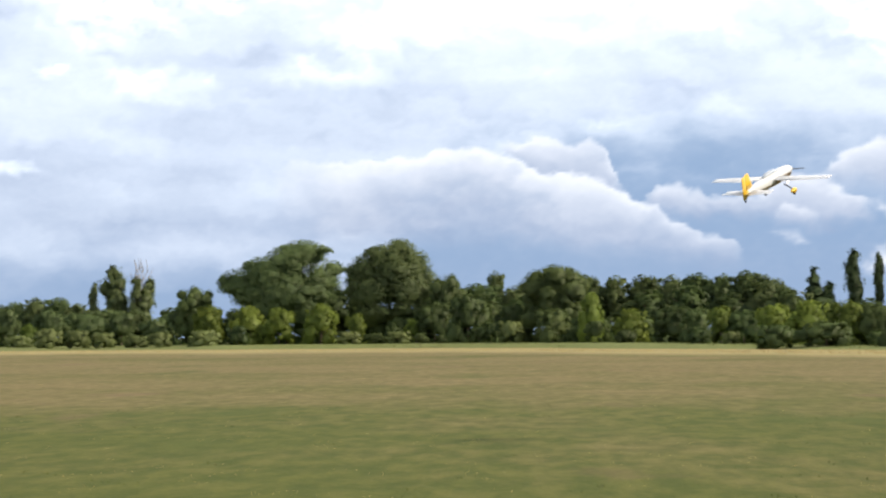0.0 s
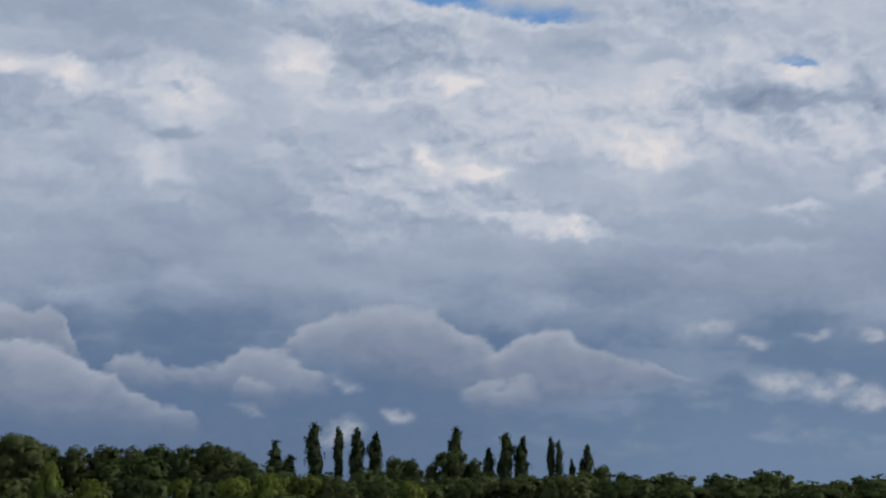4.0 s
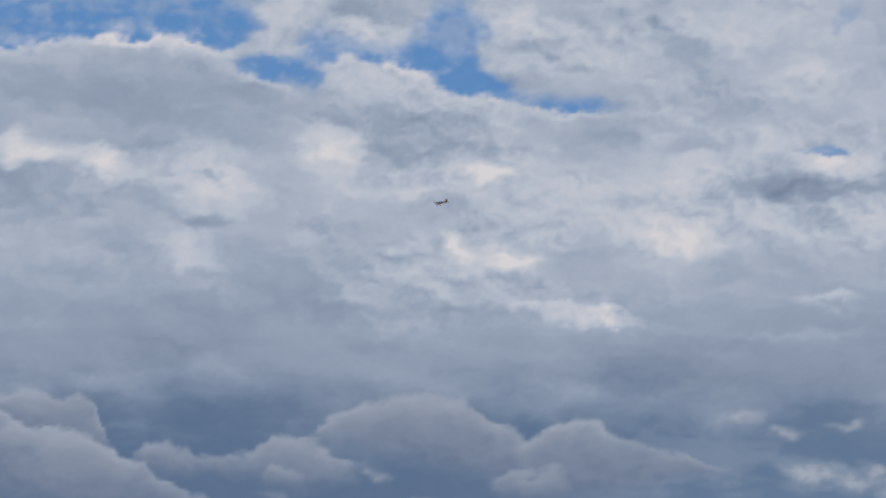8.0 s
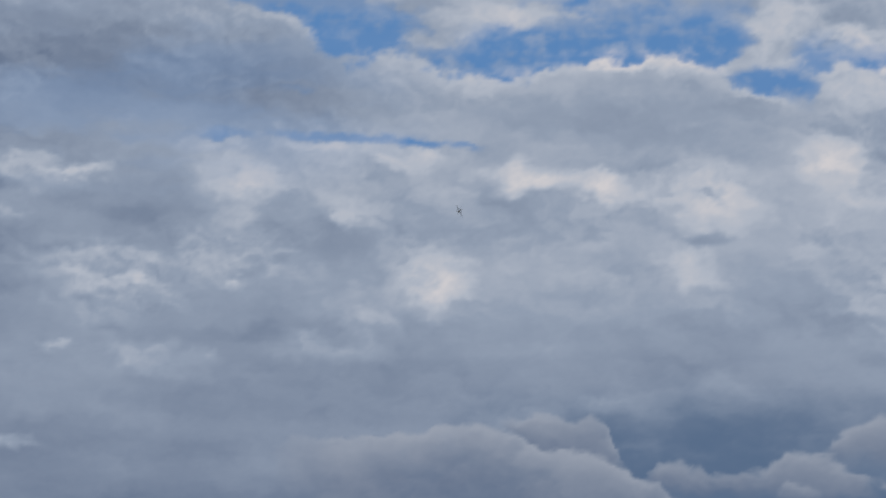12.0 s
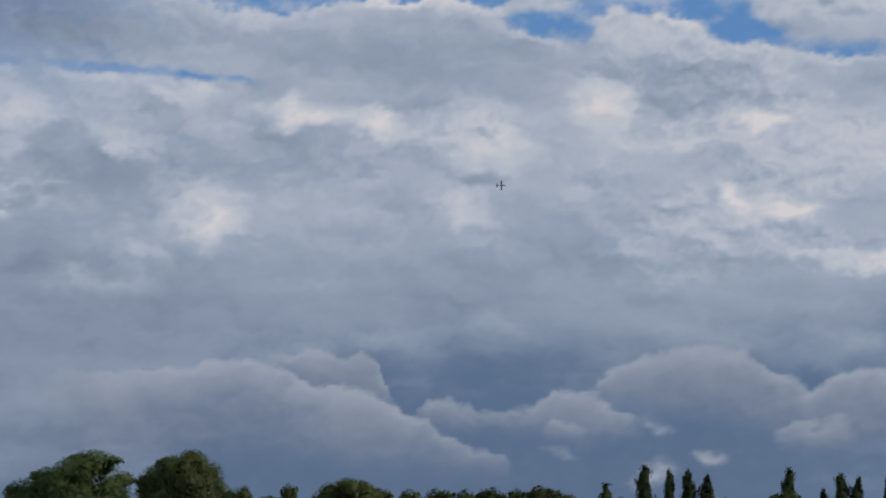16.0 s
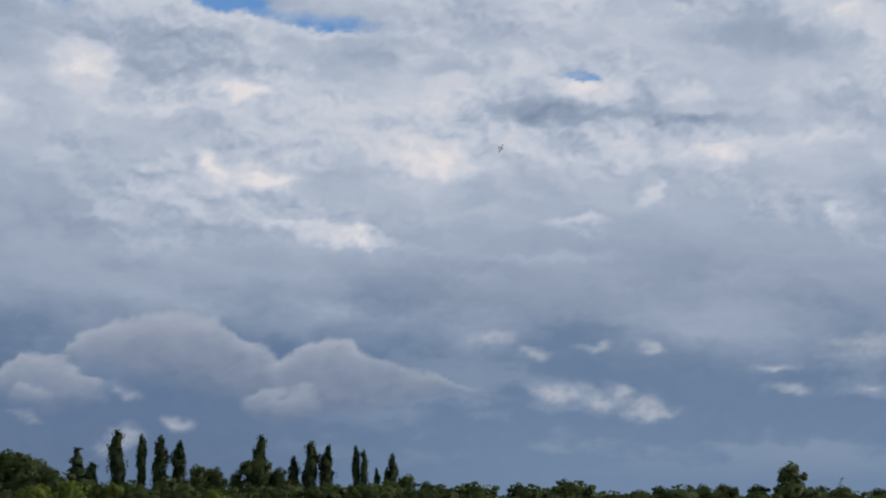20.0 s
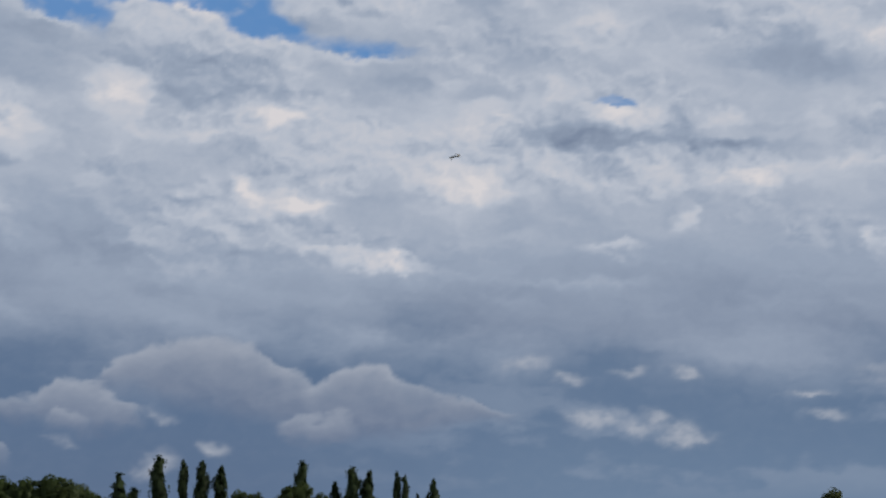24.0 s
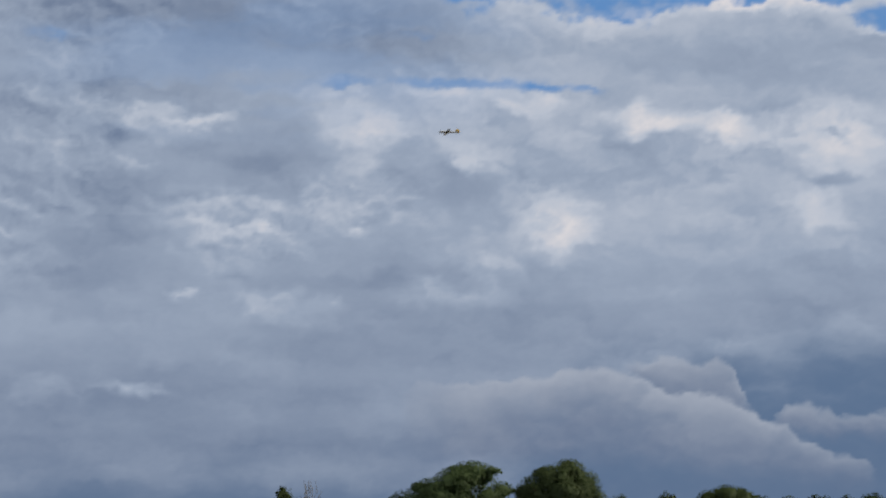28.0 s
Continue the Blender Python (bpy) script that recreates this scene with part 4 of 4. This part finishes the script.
HEDGE_G = [(-0.25, 390, 8.6, 8.5), (0.67, 380, 10.0, 8.8), (1.91, 363, 7.8, 6.9), (2.99, 349, 6.6, 7.6), (6.25, 306, 6.2, 7.1), (6.95, 297, 5.7, 5.7), (8.19, 282, 5.2, 6.1), (11.81, 255, 5.2, 6.6), (12.96, 246, 5.0, 6.4), (14.40, 238, 4.5, 6.5), (15.46, 238, 5.1, 7.7), (16.81, 237, 5.3, 8.4), (3.92, 337, 5.0, 6.4)]
HEDGE_G0 = [(-11.86, 459, 9.1, 8.7), (-10.67, 451, 8.6, 9.8), (-9.77, 445, 7.9, 9.7), (-8.78, 439, 7.8, 8.3), (-7.87, 433, 6.5, 7.0), (-7.18, 428, 8.9, 7.0)]
HEDGE_G5 = [(17.99, 236, 5.6, 7.7), (19.54, 235, 4.9, 7.7), (21.24, 234, 4.3, 8.3), (22.93, 233, 4.2, 8.2), (24.78, 232, 4.1, 8.2), (26.61, 231, 4.0, 7.5), (28.43, 229, 4.0, 7.5), (30.09, 229, 4.2, 7.4), (31.73, 229, 4.3, 8.1), (33.49, 229, 4.4, 8.1)]
SHRUB = [(-1.94, 383, 3.2, 14.0), (6.87, 283, 3.0, 4.2), (13.33, 229, 2.1, 4.3), (0.98, 361, 3.9, 4.9), (1.83, 350, 4.7, 5.7), (4.15, 319, 4.2, 5.2), (7.87, 270, 2.3, 2.9), (11.80, 240, 2.1, 3.9), (14.85, 223, 2.0, 4.2)]
SHRUB0 = [(-10.70, 414, 4.6, 7.0), (-10.00, 414, 4.2, 6.0), (-11.57, 421, 3.2, 7.2), (-9.31, 407, 3.6, 5.8), (-6.50, 390, 3.8, 7.8), (-7.80, 398, 3.6, 5.7), (-8.41, 402, 2.9, 5.7)]
SHRUB_LOW = [(5.00, 302, 2.75, 3.6), (9.05, 243, 3.0, 5.2), (10.40, 240, 3.35, 7.0), (7.0, 276, 2.7, 3.6), (12.3, 229, 2.5, 4.4)]
SHRUB_ROUND = [(-0.64, 349, 2.75, 2.9), (-0.07, 347, 2.4, 2.6)]

pick = random.Random(5)


def plant(rows, kinds, label, category, group):
    for k, (b, d, h, w) in enumerate(rows):
        # a long low clump is several bushes side by side
        n = max(1, round(w / (1.5 * h)))
        for j in range(n):
            off = math.degrees(w / d) * ((j + 0.5) / n - 0.5)
            tree(kinds[(k + j) % len(kinds)], b + off, d, h * (1 - 0.12 * (j % 2)), w / n * (1.25 if n > 1 else 1), pick.uniform(0, 360), label, category, group)


def woods():
    tree("tall_l", *BIG[0], 4, "tall broad dark green tree with a lobed uneven crown", group="tall trees")
    tree("tall_r", *BIG[1], 1, "tall broad dark green tree with a dense domed crown", group="tall trees")
    tree("broad_a", *BIG[2], 200, "broad dark green tree behind a taller one", group="tall trees")
    tree("broad_b", *BIG[3], 250, "round domed dark green tree over the hedge", group="tall trees")
    tree("broad_a", *BIG0[0], 75, "dark green tree with thin bare boughs", group="tall trees")
    plant(WOOD + WOOD5, ["wood_a", "wood_b", "wood_c", "wood_b"], "green broadleaf tree in the belt of woodland", "tree", "woodland trees")
    plant(WOOD0, ["wood_c", "wood_d"], "grey-green broadleaf tree in the belt of woodland", "tree", "woodland trees")
    plant([(k[0], k[1], k[2] * 1.035, k[3] * 1.42) for k in POPLAR + POPLAR5], ["poplar_a", "poplar_b", "poplar_a", "poplar_c"], "tall slim columnar poplar, dark against the sky", "poplar", "row of poplars")
    plant([(k[0], k[1], k[2], k[3] * 3.0) for k in SPIRE], ["spire"], "pointed dark tree above the woodland", "tree", "pointed trees")
    plant([(k[0], k[1], k[2], k[3] * 1.5) for k in DEAD[:2]], ["old_poplar"], "grey-green poplar with a ragged top", "poplar", "old poplars")
    tree("dying", *DEAD[2], 40, "dying poplar with bare grey twigs at its top", "poplar", "old poplars")
    plant(HEDGE_Y + HEDGE_Y0, ["hedge_y", "hedge_y2"], "yellow-green bushy tree at the edge of the field", "tree", "bushy trees")
    plant(HEDGE_G + HEDGE_G5, ["hedge_g", "hedge_g2"], "dark green bushy tree at the edge of the field", "tree", "bushy trees")
    plant(HEDGE_G0, ["hedge_s"], "silvery green bushy tree at the edge of the field", "tree", "bushy trees")
    plant(SHRUB0, ["shrub_b"], "low rounded pale green shrub on the grass verge", "shrub", "shrubs")
    plant(SHRUB, ["shrub_b", "shrub_a"], "low rounded green shrub on the grass verge", "shrub", "shrubs")
    plant(SHRUB_LOW, ["shrub_low"], "dense dark green shrub standing out on the grass verge", "shrub", "shrubs")
    plant(SHRUB_ROUND, ["shrub_round"], "small round dark shrub on a short stem beside the dry grass", "shrub", "shrubs")
    plant([(-3.0, 428, 13.5, 9.0), (-2.35, 430, 12.5, 8.0), (-3.5, 424, 10.5, 8.0)], ["wood_b", "wood_a"], "green broadleaf tree between two taller ones", "tree", "woodland trees")
    plant([(-5.65, 398, 4.6, 5.0), (-5.2, 414, 6.2, 6.0), (-5.9, 420, 6.0, 6.5), (-0.75, 394, 5.6, 6.0), (-1.2, 400, 6.2, 6.0)], ["hedge_g", "hedge_y"], "green bushy tree in front of the tall ones", "tree", "bushy trees")
    plant([(-0.45, 432, 12.0, 9.0), (-2.15, 432, 11.5, 9.0), (4.43, 402, 11.0, 8.0), (-0.4, 415, 8.0, 8.0)], ["deep_wood"], "green broadleaf tree deep in the belt of woodland", "tree", "woodland trees")
    # deeper rows that close the belt
    for b in np.arange(-13, 36, 0.9):
        low = float(np.interp(b, [-13, 8, 14, 36], [8.4, 9.0, 6.2, 5.6]))
        tree("deep_wood" if b < 9 else "deep_hedge", float(b) + pick.uniform(-0.3, 0.3), edge(b) + 45 + pick.uniform(-8, 8), low * pick.uniform(0.85, 1.1),
             pick.uniform(8, 10), pick.uniform(0, 360), "green broadleaf tree deep in the belt of woodland", "tree", "woodland trees")
    for b in np.arange(-13, 36, 1.1):
        low = float(np.interp(b, [-13, 8, 14, 36], [5.0, 4.6, 3.7, 3.3]))
        tree("deep_hedge", float(b) + pick.uniform(-0.3, 0.3), edge(b) + 22 + pick.uniform(-4, 4), low * pick.uniform(0.85, 1.1),
             pick.uniform(4.8, 6.4), pick.uniform(0, 360), "dark green bushy tree inside the hedge", "tree", "bushy trees")
    for b in np.arange(-13, 36, 1.3):
        tree("deep_shrub", float(b) + pick.uniform(-0.2, 0.2), edge(b) + 15 + pick.uniform(-3, 4), pick.uniform(2.0, 3.6) * (1.3 if b < 4 else 0.9),
             pick.uniform(3.4, 5.0), pick.uniform(0, 360), "low green shrub under the trees of the belt", "shrub", "shrubs")


woods()


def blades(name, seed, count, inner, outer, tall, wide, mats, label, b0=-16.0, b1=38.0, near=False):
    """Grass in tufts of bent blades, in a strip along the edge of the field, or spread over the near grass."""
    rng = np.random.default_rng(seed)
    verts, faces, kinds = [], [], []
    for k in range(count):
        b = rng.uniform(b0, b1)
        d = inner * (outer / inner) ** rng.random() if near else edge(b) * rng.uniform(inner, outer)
        c = at(b, d, lie(b, d))
        for j in range(4):
            a, r = rng.uniform(0, 6.283), rng.uniform(0, wide)
            o = c + Vector((r * math.cos(a), r * math.sin(a), 0))
            h = tall * rng.uniform(0.5, 1.15)
            lean = Vector((rng.normal() * 0.25, rng.normal() * 0.25, 1)) * h
            s = Vector((math.cos(a + 1.3), math.sin(a + 1.3), 0)) * tall * rng.uniform(0.10, 0.22)
            i = len(verts)
            verts += [o - s, o + s, o + s * 0.7 + lean * 0.6, o + lean, o - s * 0.7 + lean * 0.6]
            faces += [(i, i + 1, i + 2, i + 3, i + 4)]
    ob = new(name, mesh_of(name, verts, faces, mats))
    return tagged(ob, label, "grass", kind="stuff")


STRAW = leaf_material("dry_grass", (0.30, 0.235, 0.10), (0.50, 0.41, 0.20))
REED = leaf_material("reed_grass", (0.105, 0.125, 0.040), (0.16, 0.180, 0.062))
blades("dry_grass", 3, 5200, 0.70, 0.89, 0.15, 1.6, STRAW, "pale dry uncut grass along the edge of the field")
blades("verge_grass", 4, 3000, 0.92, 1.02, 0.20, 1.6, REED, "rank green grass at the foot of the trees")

BRUSH = leaf_material("undergrowth", (0.030, 0.050, 0.016), (0.085, 0.115, 0.036))
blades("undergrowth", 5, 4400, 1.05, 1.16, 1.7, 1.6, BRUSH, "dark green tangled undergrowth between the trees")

LUSH = leaf_material("field_weeds", (0.058, 0.072, 0.018), (0.10, 0.115, 0.032))
blades("field_weeds", 6, 140, 19, 120, 0.034, 0.30, LUSH, "small dark green weeds standing in the mown grass", -14.0, 14.0, True)
blades("straw_tufts", 7, 260, 19, 120, 0.026, 0.34, STRAW, "pale dry tufts left in the mown grass", -14.0, 14.0, True)


def loading_arm():
    """A slanted lattice arm far behind the trees."""
    steel = surface("blue_grey_steel", (0.20, 0.27, 0.36), 0.6, vary=0.2)
    root = new("loading_arm", None)
    root.matrix_basis = Matrix.Translation(at(30.72, 420))
    tagged(root, "slanted blue-grey steel arm rising behind the far trees", "crane")
    part("post", tube((0, 0, 0), (0, 0, 7.6), 0.16), steel, root)
    for side in (-0.22, 0.22):
        part("boom", tube((-0.9 + side, 0, 6.6), (0.5 + side, 0, 9.5), 0.06), steel, root)
    for k in range(6):
        f, g = k / 6, (k + 0.8) / 6
        part("brace", tube((-0.9 + 1.4 * f - 0.22, 0, 6.6 + 2.9 * f), (-0.9 + 1.4 * g + 0.22, 0, 6.6 + 2.9 * g), 0.035, 5), steel, root)
    part("head", tube((0.25, 0, 9.4), (0.85, 0, 9.6), 0.16), steel, root)


def tube(a, b, r, seg=8):
    bm = bmesh.new()
    limb(bm, a, b, r, r, seg)
    return bm


loading_arm()

# ---- the model aircraft: nose along +y, right wing along +x ----
WHITE = surface("white_film", (0.50, 0.51, 0.52), 0.28, vary=0.04, coat=0.4)
YELLOW = surface("yellow_film", (0.64, 0.38, 0.02), 0.30, vary=0.06, coat=0.4)
GOLD = surface("dark_belly_and_shade", (0.11, 0.065, 0.016), 0.35, vary=0.08, coat=0.3)
NAVY = surface("dark_underside_film", (0.05, 0.055, 0.075), 0.35, vary=0.08, coat=0.3)
CARBON = surface("carbon", (0.03, 0.03, 0.033), 0.4)
RUBBER = surface("rubber", (0.025, 0.025, 0.025), 0.85)
SMOKED = surface("tinted_canopy", (0.34, 0.37, 0.40), 0.06, coat=1.0)
ALLOY = surface("alloy", (0.6, 0.6, 0.62), 0.3, metal=1.0)


def loft(stations, seg=16, power=2.4):
    """A body from sections (y, half width, z low, z high)."""
    bm = bmesh.new()
    rings = []
    for y, hw, z0, z1 in stations:
        ring = []
        for k in range(seg):
            a = 2 * math.pi * k / seg
            c, s = math.cos(a), math.sin(a)
            x = hw * math.copysign(abs(c) ** (2 / power), c)
            z = (z0 + z1) / 2 + (z1 - z0) / 2 * math.copysign(abs(s) ** (2 / power), s)
            ring.append(bm.verts.new((x, y, z)))
        rings.append(ring)
    for p, o in zip(rings, rings[1:]):
        for k in range(seg):
            bm.faces.new((p[k], o[k], o[(k + 1) % seg], p[(k + 1) % seg]))
    bm.faces.new(rings[0])
    bm.faces.new(rings[-1][::-1])
    bmesh.ops.recalc_face_normals(bm, faces=bm.faces)
    return bm


def foil(root_c, tip_c, span, root_y, tip_y, thick, z=0.0, rise=0.0, side=1, upright=False, start=0.0):
    """A wing or tail panel: chords, span, leading edges, thickness as part of the chord."""
    prof = [(0.0, 0.0), (0.04, 0.55), (0.15, 0.92), (0.3, 1.0), (0.55, 0.75), (0.8, 0.35), (1.0, 0.03)]
    bm = bmesh.new()
    rings = []
    for f in (0.0, 0.5, 0.94, 1.0):
        c = root_c + (tip_c - root_c) * f
        ly = root_y + (tip_y - root_y) * f
        t = thick * c / 2 * (1.0 if f < 0.97 else 0.4)
        x = side * (start + span * f)
        ring = []
        for px, pz in prof + [(a, -b) for a, b in prof[-2:0:-1]]:
            y, d = ly - px * c, pz * t
            ring.append(bm.verts.new((d, y, z + span * f + start) if upright else (x, y, z + rise * f + d)))
        rings.append(ring)
    n = len(rings[0])
    for p, o in zip(rings, rings[1:]):
        for k in range(n):
            bm.faces.new((p[k], p[(k + 1) % n], o[(k + 1) % n], o[k]))
    bm.faces.new(rings[0])
    bm.faces.new(rings[-1][::-1])
    bmesh.ops.recalc_face_normals(bm, faces=bm.faces)
    return bm


def two_tone(ob, under):
    """Gives the faces that look down another film."""
    ob.data.materials.append(under)
    for f in ob.data.polygons:
        if f.normal.z < -0.15:
            f.material_index = 1


def wheel_disc(r, width, seg=18):
    bm = bmesh.new()
    prof = [(r * 0.35, width / 2), (r * 0.85, width / 2), (r, width * 0.28), (r, -width * 0.28), (r * 0.85, -width / 2), (r * 0.35, -width / 2)]
    rings = [[bm.verts.new((x, p * math.cos(2 * math.pi * k / seg), p * math.sin(2 * math.pi * k / seg))) for k in range(seg)] for p, x in prof]
    for p, o in zip(rings, rings[1:] + rings[:1]):
        for k in range(seg):
            bm.faces.new((p[k], p[(k + 1) % seg], o[(k + 1) % seg], o[k]))
    bmesh.ops.recalc_face_normals(bm, faces=bm.faces)
    return bm


def aircraft():
    root = new("model_aircraft", None)
    tagged(root, "white and yellow aerobatic model aircraft in flight", "model aircraft")
    body = part("fuselage", loft([(0.80, 0.050, -0.05, 0.06), (0.77, 0.085, -0.09, 0.09), (0.70, 0.10, -0.115, 0.11), (0.50, 0.11, -0.13, 0.13), (0.25, 0.11, -0.13, 0.14),
                                  (0.0, 0.105, -0.125, 0.14), (-0.3, 0.085, -0.10, 0.125), (-0.6, 0.06, -0.08, 0.11), (-0.88, 0.025, -0.045, 0.07), (-0.98, 0.012, -0.03, 0.05)]), [WHITE], root)
    slim = Matrix.Diagonal((0.86, 1.0, 0.86, 1.0))
    body.data.transform(slim)
    body.data.materials.append(GOLD)
    body.data.materials.append(YELLOW)
    # dark belly in front; behind the wing the same colour paints in shade
    for f in body.data.polygons:
        if f.center.z < 0.0 and -0.05 < f.center.y < 0.72 or f.center.z < -0.03 and -0.8 < f.center.y < 0:
            f.material_index = 1
        elif f.center.y < -0.8:
            f.material_index = 2
    part("canopy", loft([(0.36, 0.02, 0.12, 0.14), (0.26, 0.065, 0.11, 0.165), (0.10, 0.075, 0.11, 0.185), (-0.08, 0.065, 0.11, 0.175), (-0.30, 0.03, 0.10, 0.135)], 14, 2.0), SMOKED, body, "pale tinted canopy").data.transform(slim)
    for side, name in ((1, "right"), (-1, "left")):
        w = part("wing", foil(0.31, 0.17, 0.92, 0.23, 0.16, 0.085, 0.02, 0.0, side, start=0.09), WHITE, root, "white wing with a dark underside")
        two_tone(w, NAVY)
        ai = part("aileron", foil(0.08, 0.05, 0.74, -0.084, -0.016, 0.11, 0.022, 0.0, side, start=0.26), WHITE, w, "white aileron")
        two_tone(ai, NAVY)
        s = part("stabiliser", foil(0.24, 0.14, 0.36, -0.70, -0.76, 0.07, 0.02, 0.0, side, start=0.03), WHITE, root, "white tailplane half")
        two_tone(s, NAVY)
        part("elevator", foil(0.12, 0.09, 0.38, -0.945, -0.905, 0.08, 0.02, 0.0, side, start=0.03), WHITE, s, "white elevator")
        leg = part("gear_leg", tube((side * 0.09, 0.32, -0.13), (side * 0.245, 0.34, -0.235), 0.010), CARBON, root, "dark carbon undercarriage leg")
        spat = loft([(0.10, 0.010, -0.010, 0.010), (0.06, 0.028, -0.034, 0.034), (0.0, 0.033, -0.042, 0.044), (-0.08, 0.024, -0.026, 0.034), (-0.14, 0.005, 0.0, 0.015)], 12, 2.1)
        bmesh.ops.translate(spat, vec=(side * 0.25, 0.34, -0.245), verts=spat.verts)
        part("wheel_spat", spat, YELLOW, leg, "yellow wheel spat")
        wd = wheel_disc(0.05, 0.028)
        bmesh.ops.translate(wd, vec=(side * 0.25, 0.34, -0.272), verts=wd.verts)
        part("wheel", wd, RUBBER, leg, "black rubber wheel")
    fin = part("fin", foil(0.28, 0.15, 0.27, -0.66, -0.79, 0.07, 0.02, upright=True, start=0.03), YELLOW, root, "yellow fin")
    part("rudder", foil(0.16, 0.13, 0.36, -0.915, -0.925, 0.10, -0.065, upright=True), YELLOW, fin, "yellow rudder")
    part("tail_leg", tube((0, -0.93, -0.04), (0, -1.0, -0.085), 0.007), CARBON, root)
    tw = wheel_disc(0.022, 0.014, 12)
    bmesh.ops.translate(tw, vec=(0, -1.0, -0.095), verts=tw.verts)
    part("tail_wheel", tw, RUBBER, root)
    bmx = tube((0.05, 0.62, -0.12), (0.06, 0.50, -0.19), 0.012)
    part("exhaust", bmx, ALLOY, root, "small metal exhaust stub")
    prop = new("propeller", None)
    prop.parent = root
    prop.matrix_basis = pose(0, 0.83, 0)
    part("spinner", loft([(0.09, 0.004, -0.004, 0.004), (0.06, 0.03, -0.03, 0.03), (0.0, 0.05, -0.05, 0.05), (-0.03, 0.052, -0.052, 0.052)], 14, 2.0), WHITE, prop, "white spinner")
    for side in (1, -1):
        b = foil(0.035, 0.02, 0.24, 0.017, 0.01, 0.14, 0.0, 0.0, side, start=0.03)
        bmesh.ops.rotate(b, cent=(0, 0, 0), matrix=Matrix.Rotation(radians(25 * side), 3, "X"), verts=b.verts)
        part("blade", b, CARBON, prop, "dark propeller blade")
    return root, prop


PLANE, PROP = aircraft()

# bearing, rise and distance along the flight; then heading, climb and bank
FLIGHT = [(0, 8.95, 4.17, 34), (0.2, 11.52, 5.14, 39), (0.5, 14.47, 6.18, 46), (0.7, 16.36, 7.01, 50), (1, 18.85, 7.82, 55), (1.2, 20.31, 8.32, 60),
        (1.5, 21.95, 8.71, 68), (2.0, 24.6, 9.0, 80), (2.8, 27.0, 9.4, 98), (3.6, 28.2, 9.7, 115), (4.5, 27.2, 10.0, 133), (5.5, 24.37, 10.17, 150),
        (6, 22.26, 10.56, 165), (6.5, 20.30, 10.71, 178), (7, 18.11, 10.80, 190), (7.5, 15.94, 10.85, 205), (8, 13.58, 10.77, 220),
        (8.5, 11.43, 10.63, 232), (9, 9.36, 10.70, 245), (9.5, 7.54, 10.83, 258), (10, 5.70, 10.97, 270), (10.5, 4.09, 11.16, 282),
        (11, 2.54, 11.26, 297), (11.5, 1.26, 11.26, 312), (12, -0.01, 11.05, 327), (12.5, -0.66, 10.77, 345), (14.5, 1.60, 9.97, 400),
        (15, 3.34, 10.00, 410), (15.5, 5.20, 9.93, 418), (16, 7.29, 9.98, 424), (16.5, 9.19, 9.95, 428), (17, 11.30, 9.95, 430),
        (17.5, 13.18, 9.96, 430), (18, 15.20, 9.94, 430), (18.5, 16.99, 9.91, 428), (19, 18.74, 9.96, 425), (19.5, 20.19, 10.00, 420),
        (20, 21.59, 10.09, 413), (20.5, 22.52, 10.15, 403), (22.5, 23.15, 10.45, 345), (23, 22.28, 10.43, 330), (23.5, 20.97, 10.41, 315),
        (24, 19.13, 10.54, 300), (24.5, 17.13, 10.77, 285), (25, 14.76, 10.88, 270), (25.5, 12.36, 10.99, 256), (26, 9.51, 11.15, 243),
        (26.5, 6.43, 11.40, 231), (27, 3.06, 11.60, 220), (27.5, -0.40, 11.71, 210), (28, -4.39, 11.74, 200)]
HEADING = [(0, 33, 17, 1), (0.5, 38, 17, 0.5), (1.0, 38, 13, 1), (1.5, 36, 12, -8), (2.5, 27, 9, -30), (3.5, 16, 8, -40), (5.5, -5, 4, -42), (7.0, -14, 2, -36), (7.6, -22, 1, -28),
           (8.0, -28, 1, -5), (9.5, -32, 2, 0), (10.5, -31, 2, 4), (11.0, -27, 1, 42), (11.5, -22, 0, 60), (12.0, -14, -1, 64), (12.5, -2, -3, 68), (13.5, 40, -4, 66), (14.5, 80, -2, 48), (15.0, 95, 0, 8),
           (15.25, 96, 0, -40), (15.5, 96, 0, -76), (16.5, 94, 0, -84), (17.5, 90, 0, -80), (18.5, 78, 0, -70), (19.5, 60, 1, -64), (20.5, 38, 2, -62), (21.5, 14, 2, -62), (22.5, -4, 1, -62), (23.0, -14, 0, -57),
           (23.5, -22, 0, -49), (24.0, -35, 0, -39), (24.5, -58, 0, -22), (25.0, -82, 0, -10), (25.5, -96, 0, -4), (26.0, -103, 0, -2), (28.0, -102, 0, 2)]


def flight_rows():
    ht = [r[0] for r in HEADING]
    rows = []
    for t, b, e, d in FLIGHT:
        hd, climb, roll = (float(np.interp(t, ht, [r[k] for r in HEADING])) for k in (1, 2, 3))
        p = Vector(EYE) + at(b, d * math.cos(radians(e)), d * math.sin(radians(e)))
        rows.append((t, Matrix.Translation(p) @ pose(0, 0, 0, 0, 0, -hd) @ pose(0, 0, 0, climb) @ pose(0, 0, 0, 0, roll)))
    return rows


def motions():
    walk(PLANE, flight_rows())
    walk(PROP, [(k / 30, pose(0, 0.83, 0) @ pose(0, 0, 0, 0, 80 * k)) for k in range(841)])
    walk(SKY, [(0, pose(0, 0, 0, 0, 0, -0.58)), (14, pose(0, 0, 0)), (28, pose(0, 0, 0, 0, 0, 0.58))])


motions()
